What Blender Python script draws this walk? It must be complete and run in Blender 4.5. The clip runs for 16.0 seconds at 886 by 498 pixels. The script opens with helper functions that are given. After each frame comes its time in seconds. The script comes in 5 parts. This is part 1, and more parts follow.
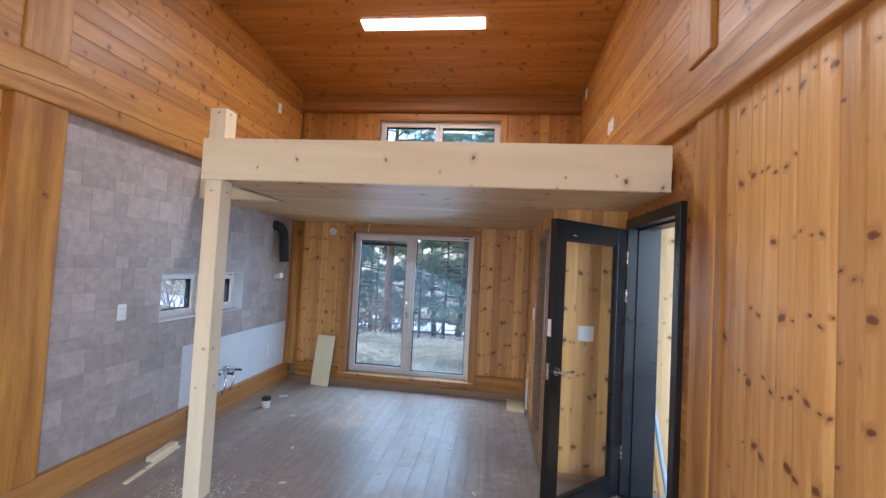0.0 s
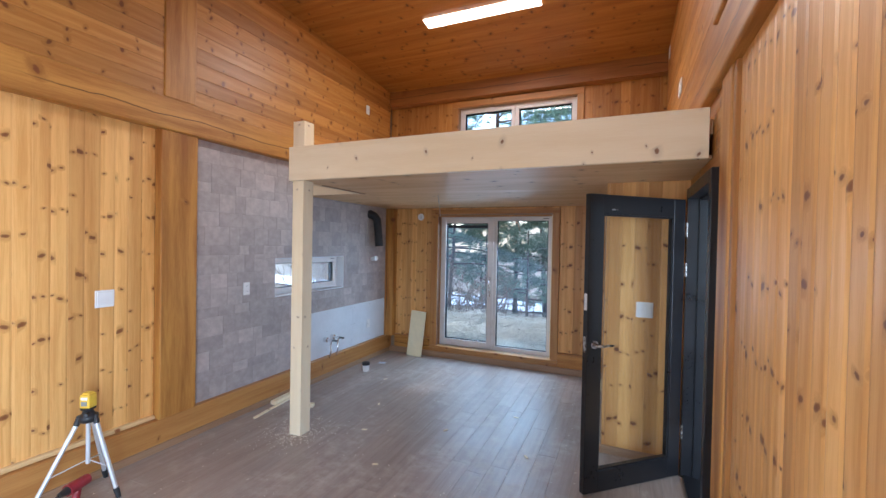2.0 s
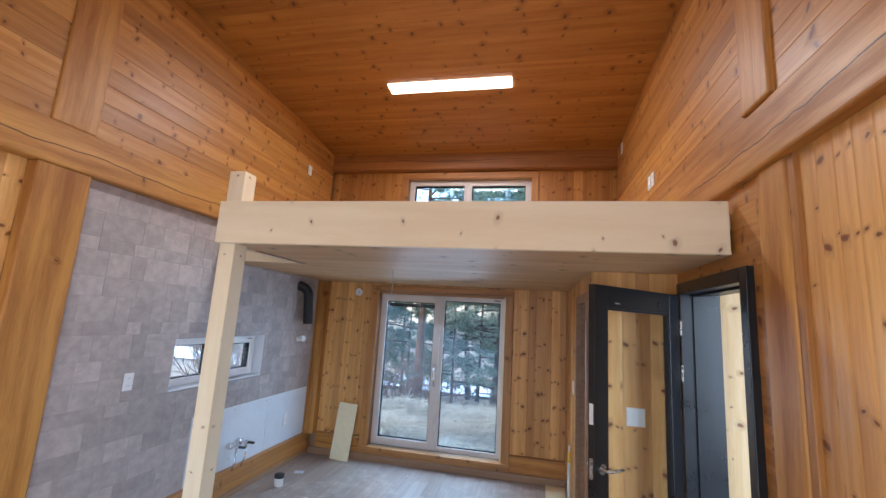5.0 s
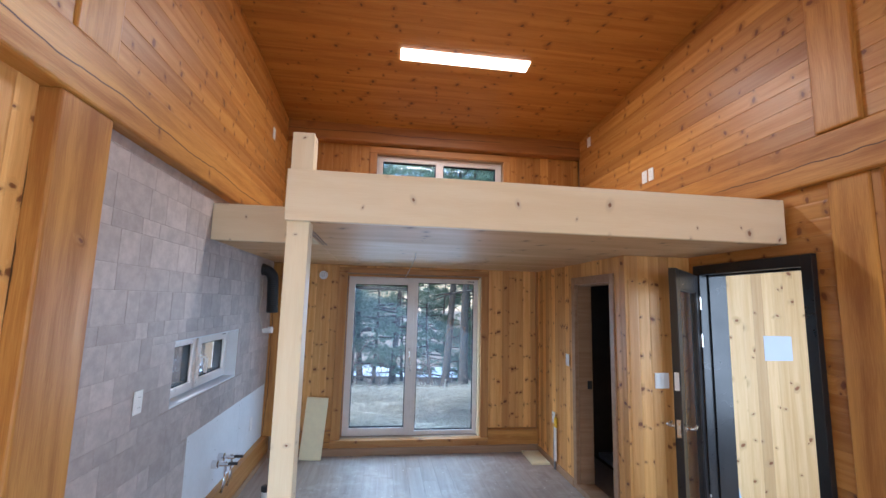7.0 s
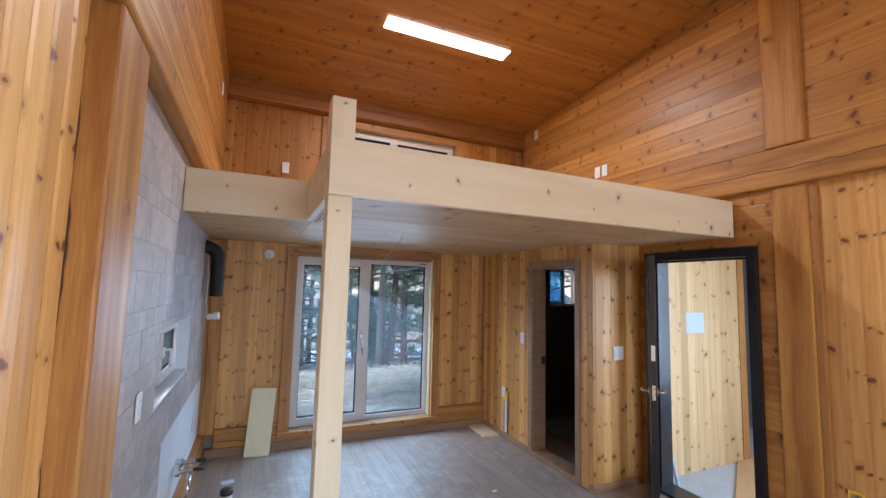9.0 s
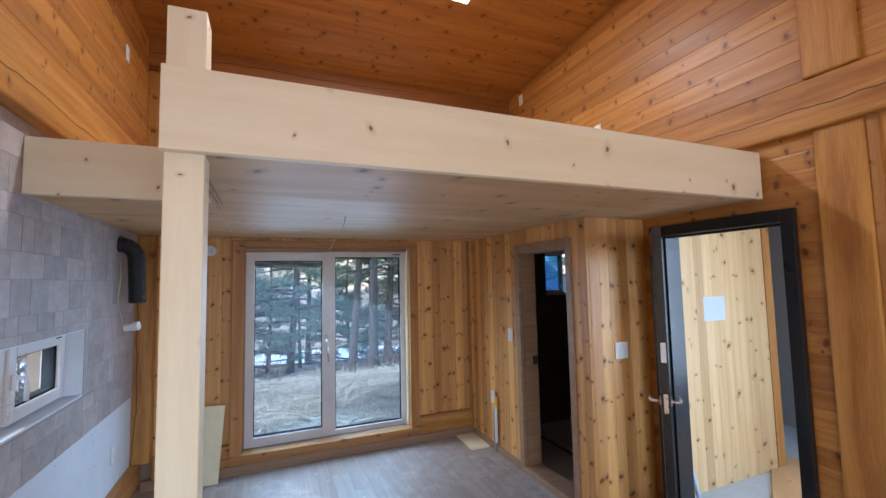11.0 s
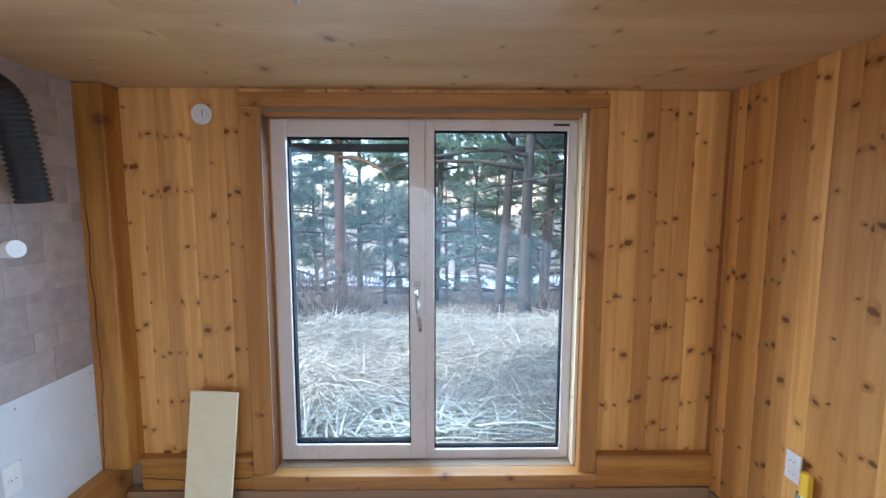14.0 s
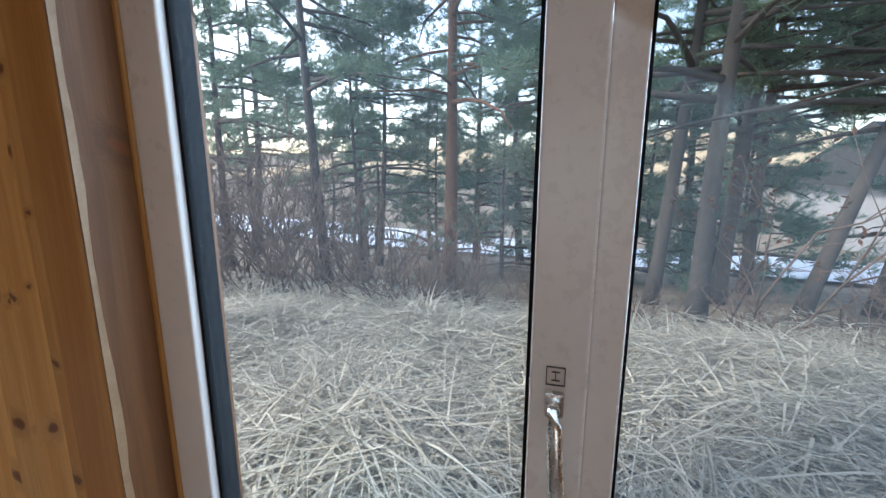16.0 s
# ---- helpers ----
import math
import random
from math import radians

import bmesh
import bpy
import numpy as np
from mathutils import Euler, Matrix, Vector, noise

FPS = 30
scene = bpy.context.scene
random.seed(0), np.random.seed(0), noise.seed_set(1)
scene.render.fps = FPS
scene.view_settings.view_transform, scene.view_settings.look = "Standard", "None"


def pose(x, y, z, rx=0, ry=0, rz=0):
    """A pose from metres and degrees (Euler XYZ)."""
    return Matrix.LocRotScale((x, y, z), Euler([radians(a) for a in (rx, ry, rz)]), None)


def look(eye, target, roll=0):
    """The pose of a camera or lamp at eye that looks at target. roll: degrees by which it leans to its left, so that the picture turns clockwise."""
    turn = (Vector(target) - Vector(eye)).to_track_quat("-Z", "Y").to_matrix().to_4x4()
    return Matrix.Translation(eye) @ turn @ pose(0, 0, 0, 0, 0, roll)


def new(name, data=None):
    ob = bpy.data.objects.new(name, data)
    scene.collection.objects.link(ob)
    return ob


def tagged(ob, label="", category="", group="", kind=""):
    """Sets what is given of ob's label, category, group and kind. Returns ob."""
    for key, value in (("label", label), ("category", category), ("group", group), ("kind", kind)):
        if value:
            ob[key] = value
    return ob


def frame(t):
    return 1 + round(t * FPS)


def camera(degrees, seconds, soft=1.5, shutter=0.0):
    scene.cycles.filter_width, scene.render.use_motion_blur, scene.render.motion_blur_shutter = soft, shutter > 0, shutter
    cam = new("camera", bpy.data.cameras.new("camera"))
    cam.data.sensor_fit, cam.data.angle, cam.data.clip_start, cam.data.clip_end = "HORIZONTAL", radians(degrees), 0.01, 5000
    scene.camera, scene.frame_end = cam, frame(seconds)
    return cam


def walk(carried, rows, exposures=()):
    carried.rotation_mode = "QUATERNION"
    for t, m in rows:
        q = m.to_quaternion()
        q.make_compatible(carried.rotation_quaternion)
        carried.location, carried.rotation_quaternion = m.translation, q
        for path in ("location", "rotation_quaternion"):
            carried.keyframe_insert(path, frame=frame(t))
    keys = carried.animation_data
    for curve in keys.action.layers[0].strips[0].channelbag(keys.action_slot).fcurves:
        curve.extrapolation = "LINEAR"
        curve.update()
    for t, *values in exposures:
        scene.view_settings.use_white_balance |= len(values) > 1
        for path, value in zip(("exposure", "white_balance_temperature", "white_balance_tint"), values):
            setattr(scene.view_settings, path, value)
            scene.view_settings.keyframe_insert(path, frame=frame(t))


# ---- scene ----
cam = camera(93.3, 16.0)
PATH = [
    (0, (0.113, 0.064, 1.661), (-0.13, 2.048, 1.737), 3.0),
    (0.5, (0.348, 0.045, 1.673), (-0.101, 1.991, 1.785), 3.0),
    (1, (0.558, -0.037, 1.679), (-0.05, 1.867, 1.739), 2.6),
    (1.5, (0.629, -0.027, 1.661), (-0.031, 1.861, 1.669), 1.0),
    (2, (0.727, -0.046, 1.663), (-0.074, 1.786, 1.633), 1.1),
    (2.5, (0.832, -0.065, 1.656), (0.026, 1.766, 1.646), 1.0),
    (3, (0.889, -0.048, 1.668), (0.119, 1.798, 1.682), 0.8),
    (3.5, (0.785, 0.038, 1.674), (0.061, 1.901, 1.73), 1.8),
    (4, (0.621, 0.173, 1.713), (0.064, 2.09, 1.845), 2.7),
    (4.5, (0.421, 0.281, 1.735), (-0.013, 2.217, 1.985), 3.5),
    (4.7, (0.326, 0.304, 1.756), (-0.124, 2.225, 2.083), 3.7),
    (6.8, (-1.196, 0.395, 1.745), (-0.968, 2.361, 2.029), 1.1),
    (7, (-1.345, 0.394, 1.744), (-1.075, 2.36, 1.999), 1.4),
    (7.5, (-1.612, 0.482, 1.697), (-1.219, 2.438, 1.844), -1.0),
    (8, (-1.823, 0.589, 1.691), (-1.252, 2.503, 1.773), 1.8),
    (8.5, (-2.036, 0.634, 1.702), (-1.343, 2.509, 1.765), 1.6),
    (9, (-2.168, 0.658, 1.732), (-1.365, 2.481, 1.913), 1.4),
    (9.2, (-2.166, 0.656, 1.76), (-1.344, 2.465, 1.991), 0.6),
    (11.3, (-1.431, 1.285, 1.707), (-0.708, 3.147, 1.804), -2.2),
    (11.5, (-1.356, 1.4, 1.674), (-0.709, 3.293, 1.7), -1.9),
    (12, (-1.171, 1.696, 1.642), (-0.843, 3.665, 1.516), -0.5),
    (12.5, (-1.055, 2.071, 1.604), (-0.843, 4.055, 1.462), 0.7),
    (13, (-0.976, 2.485, 1.581), (-0.867, 4.478, 1.45), 0.8),
    (13.5, (-0.925, 2.922, 1.565), (-0.867, 4.915, 1.415), 0.8),
    (14, (-0.909, 3.379, 1.585), (-0.881, 5.369, 1.385), 0.1),
    (14.5, (-0.853, 3.842, 1.549), (-0.937, 5.828, 1.33), 0.0),
    (15, (-0.877, 4.287, 1.529), (-0.995, 6.266, 1.267), 0.1),
    (15.5, (-0.933, 4.692, 1.493), (-1.294, 6.631, 1.16), 0.2),
    (16, (-1.02, 4.999, 1.476), (-1.561, 6.887, 1.097), 0.1),
]
EXPOSURES = [(0.0, 2.05, 5550, 11), (9.2, 2.07, 5550, 11), (11.3, 2.04, 5400, 11), (11.9, 2.08, 5350, 11), (12.5, 2.42, 5500, 14), (13.0, 2.46, 5700, 13), (14.0, 2.42, 5750, 11), (14.5, 2.3, 5700, 10), (15.0, 2.06, 5850, 10), (15.5, 1.8, 6100, 10), (16.0, 1.52, 6700, 13)]
walk(cam, [(t, look(eye, target, roll)) for t, eye, target, roll in PATH], EXPOSURES)

# ---- world, daylight, lamps ----
world = bpy.data.worlds.new("world")
scene.world = world
world.use_nodes = True
wn = world.node_tree
sky = wn.nodes.new("ShaderNodeTexSky")
sky.sky_type = "NISHITA"
sky.sun_disc = False
sky.sun_elevation = radians(38)
sky.sun_rotation = radians(300)
wn.links.new(sky.outputs[0], wn.nodes["Background"].inputs[0])
wn.nodes["Background"].inputs[1].default_value = 0.15

sun_data = bpy.data.lights.new("sun", "SUN")
sun_data.energy, sun_data.angle, sun_data.color = 1.1, radians(10), (1.0, 0.93, 0.84)
sun = new("sun", sun_data)
sun.matrix_world = look((-26, -15, 23.4), (0, 0, 0))


def area_light(name, m, sx, sy, watts, colour, spread=180):
    data = bpy.data.lights.new(name, "AREA")
    data.spread = radians(spread)
    data.shape, data.size, data.size_y, data.energy, data.color = "RECTANGLE", sx, sy, watts, colour
    ob = new(name, data)
    ob.matrix_world = m
    return ob


def ceil_z(y):
    return 3.885 + (5.38 - y) * 0.085


LAMP_COLOUR = (1.0, 0.93, 0.83)
DAY = (0.58, 0.79, 1.0)
area_light("lamp_light", pose(-0.68, 3.995, ceil_z(3.995) - 0.022, -4.86), 1.16, 0.12, 12.5, LAMP_COLOUR)
# fill light under an added second panel, out of view at the rear
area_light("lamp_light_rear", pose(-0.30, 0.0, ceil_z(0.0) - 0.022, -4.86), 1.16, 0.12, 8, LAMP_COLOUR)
area_light("daylight_garden", look((-0.975, 5.90, 1.35), (-1.35, 4.75, 0.30)), 1.5, 1.55, 10, DAY, 150)
area_light("daylight_rear", look((-1.0, -1.95, 1.12), (0.5, 1.0, 1.15)), 2.9, 2.1, 10.5, (0.72, 0.87, 1.0))
# side fill lamp, set in an added opening that is never in view
area_light("daylight_side", look((1.26, -1.05, 1.3), (-2.6, -0.6, 0.2)), 1.25, 2.2, 20, (0.78, 0.90, 1.0), 115)
area_light("daylight_porch", look((2.72, 1.55, 1.35), (-2.0, 4.6, 0.4)), 1.3, 1.8, 16, (0.76, 0.88, 1.0))


# ---- materials ----
def nodes_of(name):
    m = bpy.data.materials.new(name)
    m.use_nodes = True
    return m, m.node_tree, m.node_tree.nodes["Principled BSDF"]


def link(t, a, b):
    t.links.new(a, b)


def math_node(t, op, a, b=None, c=None):
    n = t.nodes.new("ShaderNodeMath")
    n.operation = op
    for i, v in enumerate((a, b, c)):
        if v is None:
            continue
        if isinstance(v, (int, float)):
            n.inputs[i].default_value = v
        else:
            link(t, v, n.inputs[i])
    return n.outputs[0]


def ramp(t, fac, lo, hi, out_lo=0.0, out_hi=1.0):
    n = t.nodes.new("ShaderNodeMapRange")
    n.interpolation_type = "SMOOTHSTEP"
    link(t, fac, n.inputs[0])
    for i, v in ((1, lo), (2, hi), (3, out_lo), (4, out_hi)):
        if isinstance(v, (int, float)):
            n.inputs[i].default_value = v
        else:
            link(t, v, n.inputs[i])
    return n.outputs[0]


def mix(t, fac, a, b, blend="MIX"):
    n = t.nodes.new("ShaderNodeMix")
    n.data_type, n.blend_type = "RGBA", blend
    for i, v in ((0, fac), (6, a), (7, b)):
        if isinstance(v, (int, float)):
            n.inputs[i].default_value = v
        elif isinstance(v, tuple):
            n.inputs[i].default_value = (*v, 1)
        else:
            link(t, v, n.inputs[i])
    return n.outputs[2]


def coords(t, scattered=True):
    """Object coordinates, shifted for each piece so that no two show the same figure. Returns (vector, random)."""
    tc = t.nodes.new("ShaderNodeTexCoord")
    if not scattered:
        return tc.outputs["Object"], None
    info, geo = t.nodes.new("ShaderNodeObjectInfo"), t.nodes.new("ShaderNodeNewGeometry")
    r = math_node(t, "FRACT", math_node(t, "ADD", info.outputs["Random"], geo.outputs["Random Per Island"]))
    comb = t.nodes.new("ShaderNodeCombineXYZ")
    # lengthwise steps of half a whorl, so that knots of neighbouring boards fall into rows
    link(t, math_node(t, "MULTIPLY", math_node(t, "ROUND", math_node(t, "MULTIPLY", r, 440.0)), 0.138889), comb.inputs[0])
    for i, k in ((1, 17.0), (2, 29.0)):
        link(t, math_node(t, "MULTIPLY", r, k), comb.inputs[i])
    add = t.nodes.new("ShaderNodeVectorMath")
    link(t, tc.outputs["Object"], add.inputs[0])
    link(t, comb.outputs[0], add.inputs[1])
    return add.outputs[0], r


def scaled(t, v, s):
    n = t.nodes.new("ShaderNodeMapping")
    link(t, v, n.inputs[0])
    n.inputs["Scale"].default_value = s
    return n.outputs[0]


def noise_tex(t, v, scale, detail=3.0, rough=0.5, distortion=0.0):
    n = t.nodes.new("ShaderNodeTexNoise")
    link(t, v, n.inputs["Vector"])
    n.inputs["Scale"].default_value, n.inputs["Detail"].default_value = scale, detail
    n.inputs["Roughness"].default_value, n.inputs["Distortion"].default_value = rough, distortion
    return n.outputs[0]


def bump(t, bsdf, height, strength, distance):
    n = t.nodes.new("ShaderNodeBump")
    n.inputs["Strength"].default_value, n.inputs["Distance"].default_value = strength, distance
    link(t, height, n.inputs["Height"])
    link(t, n.outputs[0], bsdf.inputs["Normal"])


def timber(name, pale, deep, knots=0.5, rough=0.5, spread=0.16, knot_scale=(4.0, 9.0), knot_size=0.016, checks=0.0, knot_colour=(0.195, 0.058, 0.012), figure=22):
    """Softwood with its length along the piece's own x: growth bands, fine grain, knots, and drying checks."""
    m, t, b = nodes_of(name)
    v, r = coords(t)
    parts_of = t.nodes.new("ShaderNodeSeparateXYZ")
    link(t, v, parts_of.inputs[0])
    flat = t.nodes.new("ShaderNodeCombineXYZ")
    link(t, parts_of.outputs[0], flat.inputs[0])
    link(t, math_node(t, "ADD", parts_of.outputs[1], parts_of.outputs[2]), flat.inputs[1])
    flat = flat.outputs[0]
    wobble = noise_tex(t, scaled(t, v, (2.2, 5, 5)), 1.0, 2)
    vor = t.nodes.new("ShaderNodeTexVoronoi")
    vor.voronoi_dimensions = "2D"
    link(t, scaled(t, flat, (knot_scale[0], knot_scale[1], 0)), vor.inputs["Vector"])
    vor.inputs["Scale"].default_value, vor.inputs["Randomness"].default_value = 1.0, 0.32 if knot_scale[1] > 12 else 1.0
    sep = t.nodes.new("ShaderNodeSeparateColor")
    link(t, vor.outputs["Color"], sep.inputs[0])
    away = t.nodes.new("ShaderNodeVectorMath")
    away.operation = "SUBTRACT"
    link(t, scaled(t, flat, (knot_scale[0], knot_scale[1], 0)), away.inputs[0])
    link(t, vor.outputs["Position"], away.inputs[1])
    span = t.nodes.new("ShaderNodeVectorMath")
    span.operation = "LENGTH"
    off = t.nodes.new("ShaderNodeSeparateXYZ")
    link(t, scaled(t, away.outputs[0], (1.25 / knot_scale[0], 0.8 / knot_scale[1], 0)), off.inputs[0])
    lean = math_node(t, "MULTIPLY", math_node(t, "SUBTRACT", sep.outputs[2], 0.5), 1.3)
    tilted = t.nodes.new("ShaderNodeCombineXYZ")
    link(t, math_node(t, "MULTIPLY_ADD", off.outputs[1], lean, off.outputs[0]), tilted.inputs[0])
    link(t, off.outputs[1], tilted.inputs[1])
    link(t, tilted.outputs[0], span.inputs[0])
    dist = span.outputs["Value"]
    ragged = math_node(t, "MULTIPLY_ADD", math_node(t, "SUBTRACT", noise_tex(t, scaled(t, v, (70, 70, 70)), 1.0, 3), 0.5), 0.015, dist)
    here = math_node(t, "LESS_THAN", sep.outputs[0], knots)
    size = math_node(t, "MULTIPLY_ADD", math_node(t, "POWER", sep.outputs[1], 2.0), knot_size, knot_size * 0.42)
    knot = math_node(t, "MULTIPLY", here, ramp(t, ragged, math_node(t, "MULTIPLY", size, 1.25), math_node(t, "MULTIPLY", size, 0.75)))
    knot = math_node(t, "MULTIPLY", knot, ramp(t, ragged, 0.0, size, 1.0, 0.85))
    halo = math_node(t, "MULTIPLY", here, ramp(t, dist, math_node(t, "MULTIPLY", size, 4.0), math_node(t, "MULTIPLY", size, 0.8)))
    bent = t.nodes.new("ShaderNodeVectorMath")
    bent.operation = "MULTIPLY_ADD"
    link(t, math_node(t, "ADD", halo, wobble), bent.inputs[0])
    bent.inputs[1].default_value = (0.0, 0.03, 0.03)
    link(t, v, bent.inputs[2])
    band = noise_tex(t, scaled(t, bent.outputs[0], (0.9, figure, figure)), 1.0, 4, 0.55, 0.4)
    fine = noise_tex(t, scaled(t, bent.outputs[0], (7, 260, 260)), 1.0, 3, 0.6)
    grain = math_node(t, "MULTIPLY_ADD", fine, 0.35, math_node(t, "MULTIPLY", band, 0.8))
    colour = mix(t, ramp(t, grain, 0.36, 0.80), pale, deep)
    colour = mix(t, math_node(t, "MULTIPLY", halo, 0.45), colour, tuple(c * 0.62 for c in deep))
    colour = mix(t, knot, colour, knot_colour)
    if checks:
        own, _ = coords(t, False)
        at = t.nodes.new("ShaderNodeSeparateXYZ")
        link(t, own, at.inputs[0])
        stray = noise_tex(t, scaled(t, v, (0.9, 0.0, 0.0)), 1.0, 4, 0.6)
        line = math_node(t, "ABSOLUTE", math_node(t, "ADD", at.outputs[2], math_node(t, "MULTIPLY", math_node(t, "SUBTRACT", stray, 0.42), 0.16)))
        crack = math_node(t, "MULTIPLY", ramp(t, line, 0.0048, 0.0018), ramp(t, noise_tex(t, scaled(t, v, (0.55, 0.0, 0.0)), 1.0, 1), 0.42, 0.48))
        colour = mix(t, math_node(t, "MULTIPLY", crack, checks), colour, (0.03, 0.012, 0.005))
    tint = math_node(t, "MULTIPLY_ADD", r, spread * 2, 1 - spread)
    grey = t.nodes.new("ShaderNodeCombineXYZ")
    link(t, tint, grey.inputs[0])
    link(t, math_node(t, "POWER", tint, 1.25), grey.inputs[1])
    link(t, math_node(t, "POWER", tint, 1.5), grey.inputs[2])
    colour = mix(t, 1.0, colour, grey.outputs[0], "MULTIPLY")
    link(t, colour, b.inputs["Base Color"])
    link(t, ramp(t, grain, 0.3, 0.8, rough - 0.06, rough + 0.1), b.inputs["Roughness"])
    bump(t, b, grain, 0.18, 0.002)
    return m


def plain(name, colour, rough=0.5, metal=0.0, vary=0.08, scale=9.0, relief=0.0, coat=0.0):
    """Paint, plastic, metal or plaster with faint blotches and dirt."""
    m, t, b = nodes_of(name)
    v, _ = coords(t, False)
    n = noise_tex(t, v, scale, 5, 0.6)
    n2 = noise_tex(t, v, scale * 9, 3, 0.6)
    both = math_node(t, "MULTIPLY_ADD", n2, 0.4, math_node(t, "MULTIPLY", n, 0.6))
    link(t, mix(t, ramp(t, both, 0.3, 0.7), tuple(c * (1 - vary) for c in colour), tuple(min(1, c * (1 + vary)) for c in colour)), b.inputs["Base Color"])
    link(t, ramp(t, both, 0.3, 0.7, max(0.02, rough - 0.06), min(1, rough + 0.08)), b.inputs["Roughness"])
    b.inputs["Metallic"].default_value = metal
    b.inputs["Coat Weight"].default_value = coat
    if relief:
        bump(t, b, n2, relief, 0.003)
    return m


def piece_stone(name, colour, spread, rough, relief):
    """Fired or cast pieces that differ a little from one another."""
    m, t, b = nodes_of(name)
    v, r = coords(t)
    n = noise_tex(t, v, 14, 5, 0.65)
    f = noise_tex(t, v, 150, 3, 0.6)
    base = mix(t, ramp(t, n, 0.3, 0.72), tuple(c * 0.86 for c in colour), tuple(c * 1.12 for c in colour))
    base = mix(t, math_node(t, "MULTIPLY", ramp(t, f, 0.5, 0.75), 0.25), base, tuple(c * 0.7 for c in colour))
    tint = math_node(t, "MULTIPLY_ADD", r, spread * 2, 1 - spread)
    grey = t.nodes.new("ShaderNodeCombineXYZ")
    for i in range(3):
        link(t, tint, grey.inputs[i])
    link(t, mix(t, 1.0, base, grey.outputs[0], "MULTIPLY"), b.inputs["Base Color"])
    b.inputs["Roughness"].default_value = rough
    bump(t, b, math_node(t, "MULTIPLY_ADD", f, 0.4, n), relief, 0.004)
    return m


def laminate(name):
    """Grey oak laminate, dusty from building work."""
    m, t, b = nodes_of(name)
    v, r = coords(t)
    tc = t.nodes.new("ShaderNodeNewGeometry")
    band = noise_tex(t, scaled(t, v, (1.3, 24, 24)), 1.0, 5, 0.6, 0.6)
    fine = noise_tex(t, scaled(t, v, (9, 230, 230)), 1.0, 3)
    g = math_node(t, "MULTIPLY_ADD", fine, 0.3, math_node(t, "MULTIPLY", band, 0.8))
    colour = mix(t, ramp(t, g, 0.3, 0.8), (0.36, 0.294, 0.25), (0.26, 0.206, 0.171))
    tint = math_node(t, "MULTIPLY_ADD", r, 0.16, 0.92)
    grey = t.nodes.new("ShaderNodeCombineXYZ")
    for i in range(3):
        link(t, tint, grey.inputs[i])
    colour = mix(t, 1.0, colour, grey.outputs[0], "MULTIPLY")
    where = tc.outputs["Position"]
    dust = math_node(t, "MULTIPLY", ramp(t, noise_tex(t, where, 1.4, 6, 0.65, 0.8), 0.41, 0.62), ramp(t, noise_tex(t, where, 9.0, 4, 0.7), 0.35, 0.75))
    dust = math_node(t, "MULTIPLY_ADD", ramp(t, noise_tex(t, where, 2.6, 3, 0.6), 0.3, 0.8), 0.10, dust)
    scuff = ramp(t, noise_tex(t, scaled(t, where, (16, 5, 5)), 1.0, 5, 0.7, 1.6), 0.66, 0.74)
    dirt = math_node(t, "MINIMUM", math_node(t, "MULTIPLY_ADD", scuff, 0.35, math_node(t, "MULTIPLY", dust, 0.75)), 0.8)
    colour = mix(t, dirt, colour, (0.52, 0.47, 0.42))
    link(t, colour, b.inputs["Base Color"])
    link(t, math_node(t, "MULTIPLY_ADD", dirt, 0.35, ramp(t, g, 0.3, 0.8, 0.32, 0.43)), b.inputs["Roughness"])
    bump(t, b, g, 0.06, 0.001)
    return m


def glass_mat(name, tint=(0.95, 0.98, 0.985), film=0.013):
    """Thin pane: mostly clear, with a mirror share and a bluish film that adds the haze of glare."""
    m = bpy.data.materials.new(name)
    m.use_nodes = True
    t = m.node_tree
    t.nodes.remove(t.nodes["Principled BSDF"])
    clear, shine, mx = t.nodes.new("ShaderNodeBsdfTransparent"), t.nodes.new("ShaderNodeBsdfGlossy"), t.nodes.new("ShaderNodeMixShader")
    clear.inputs[0].default_value = (*tint, 1)
    shine.inputs["Roughness"].default_value = 0.02
    lw = t.nodes.new("ShaderNodeLayerWeight")
    lw.inputs[0].default_value = 0.5
    link(t, math_node(t, "MULTIPLY_ADD", math_node(t, "POWER", lw.outputs["Facing"], 5.0), 0.40, 0.013), mx.inputs[0])
    link(t, clear.outputs[0], mx.inputs[1])
    link(t, shine.outputs[0], mx.inputs[2])
    # translucent veil: bluish glare from outdoors is put into the pane as haze
    dusty, veil = t.nodes.new("ShaderNodeBsdfTranslucent"), t.nodes.new("ShaderNodeMixShader")
    dusty.inputs[0].default_value = (0.72, 0.86, 1.0, 1)
    veil.inputs[0].default_value = film
    link(t, mx.outputs[0], veil.inputs[1])
    link(t, dusty.outputs[0], veil.inputs[2])
    link(t, veil.outputs[0], t.nodes["Material Output"].inputs[0])
    return m


def glowing(name, colour, strength):
    m, t, b = nodes_of(name)
    b.inputs["Base Color"].default_value = (0.9, 0.9, 0.9, 1)
    b.inputs["Emission Color"].default_value = (*colour, 1)
    b.inputs["Emission Strength"].default_value = strength
    return m


def ground_mat(name, a, c, scale, rough=0.95):
    m, t, b = nodes_of(name)
    geo = t.nodes.new("ShaderNodeNewGeometry")
    n = noise_tex(t, geo.outputs["Position"], scale, 7, 0.7)
    f = noise_tex(t, geo.outputs["Position"], scale * 12, 4, 0.7)
    k = math_node(t, "MULTIPLY_ADD", f, 0.45, math_node(t, "MULTIPLY", n, 0.6))
    link(t, mix(t, ramp(t, k, 0.32, 0.72), a, c), b.inputs["Base Color"])
    b.inputs["Roughness"].default_value = rough
    bump(t, b, f, 0.6, 0.05)
    return m


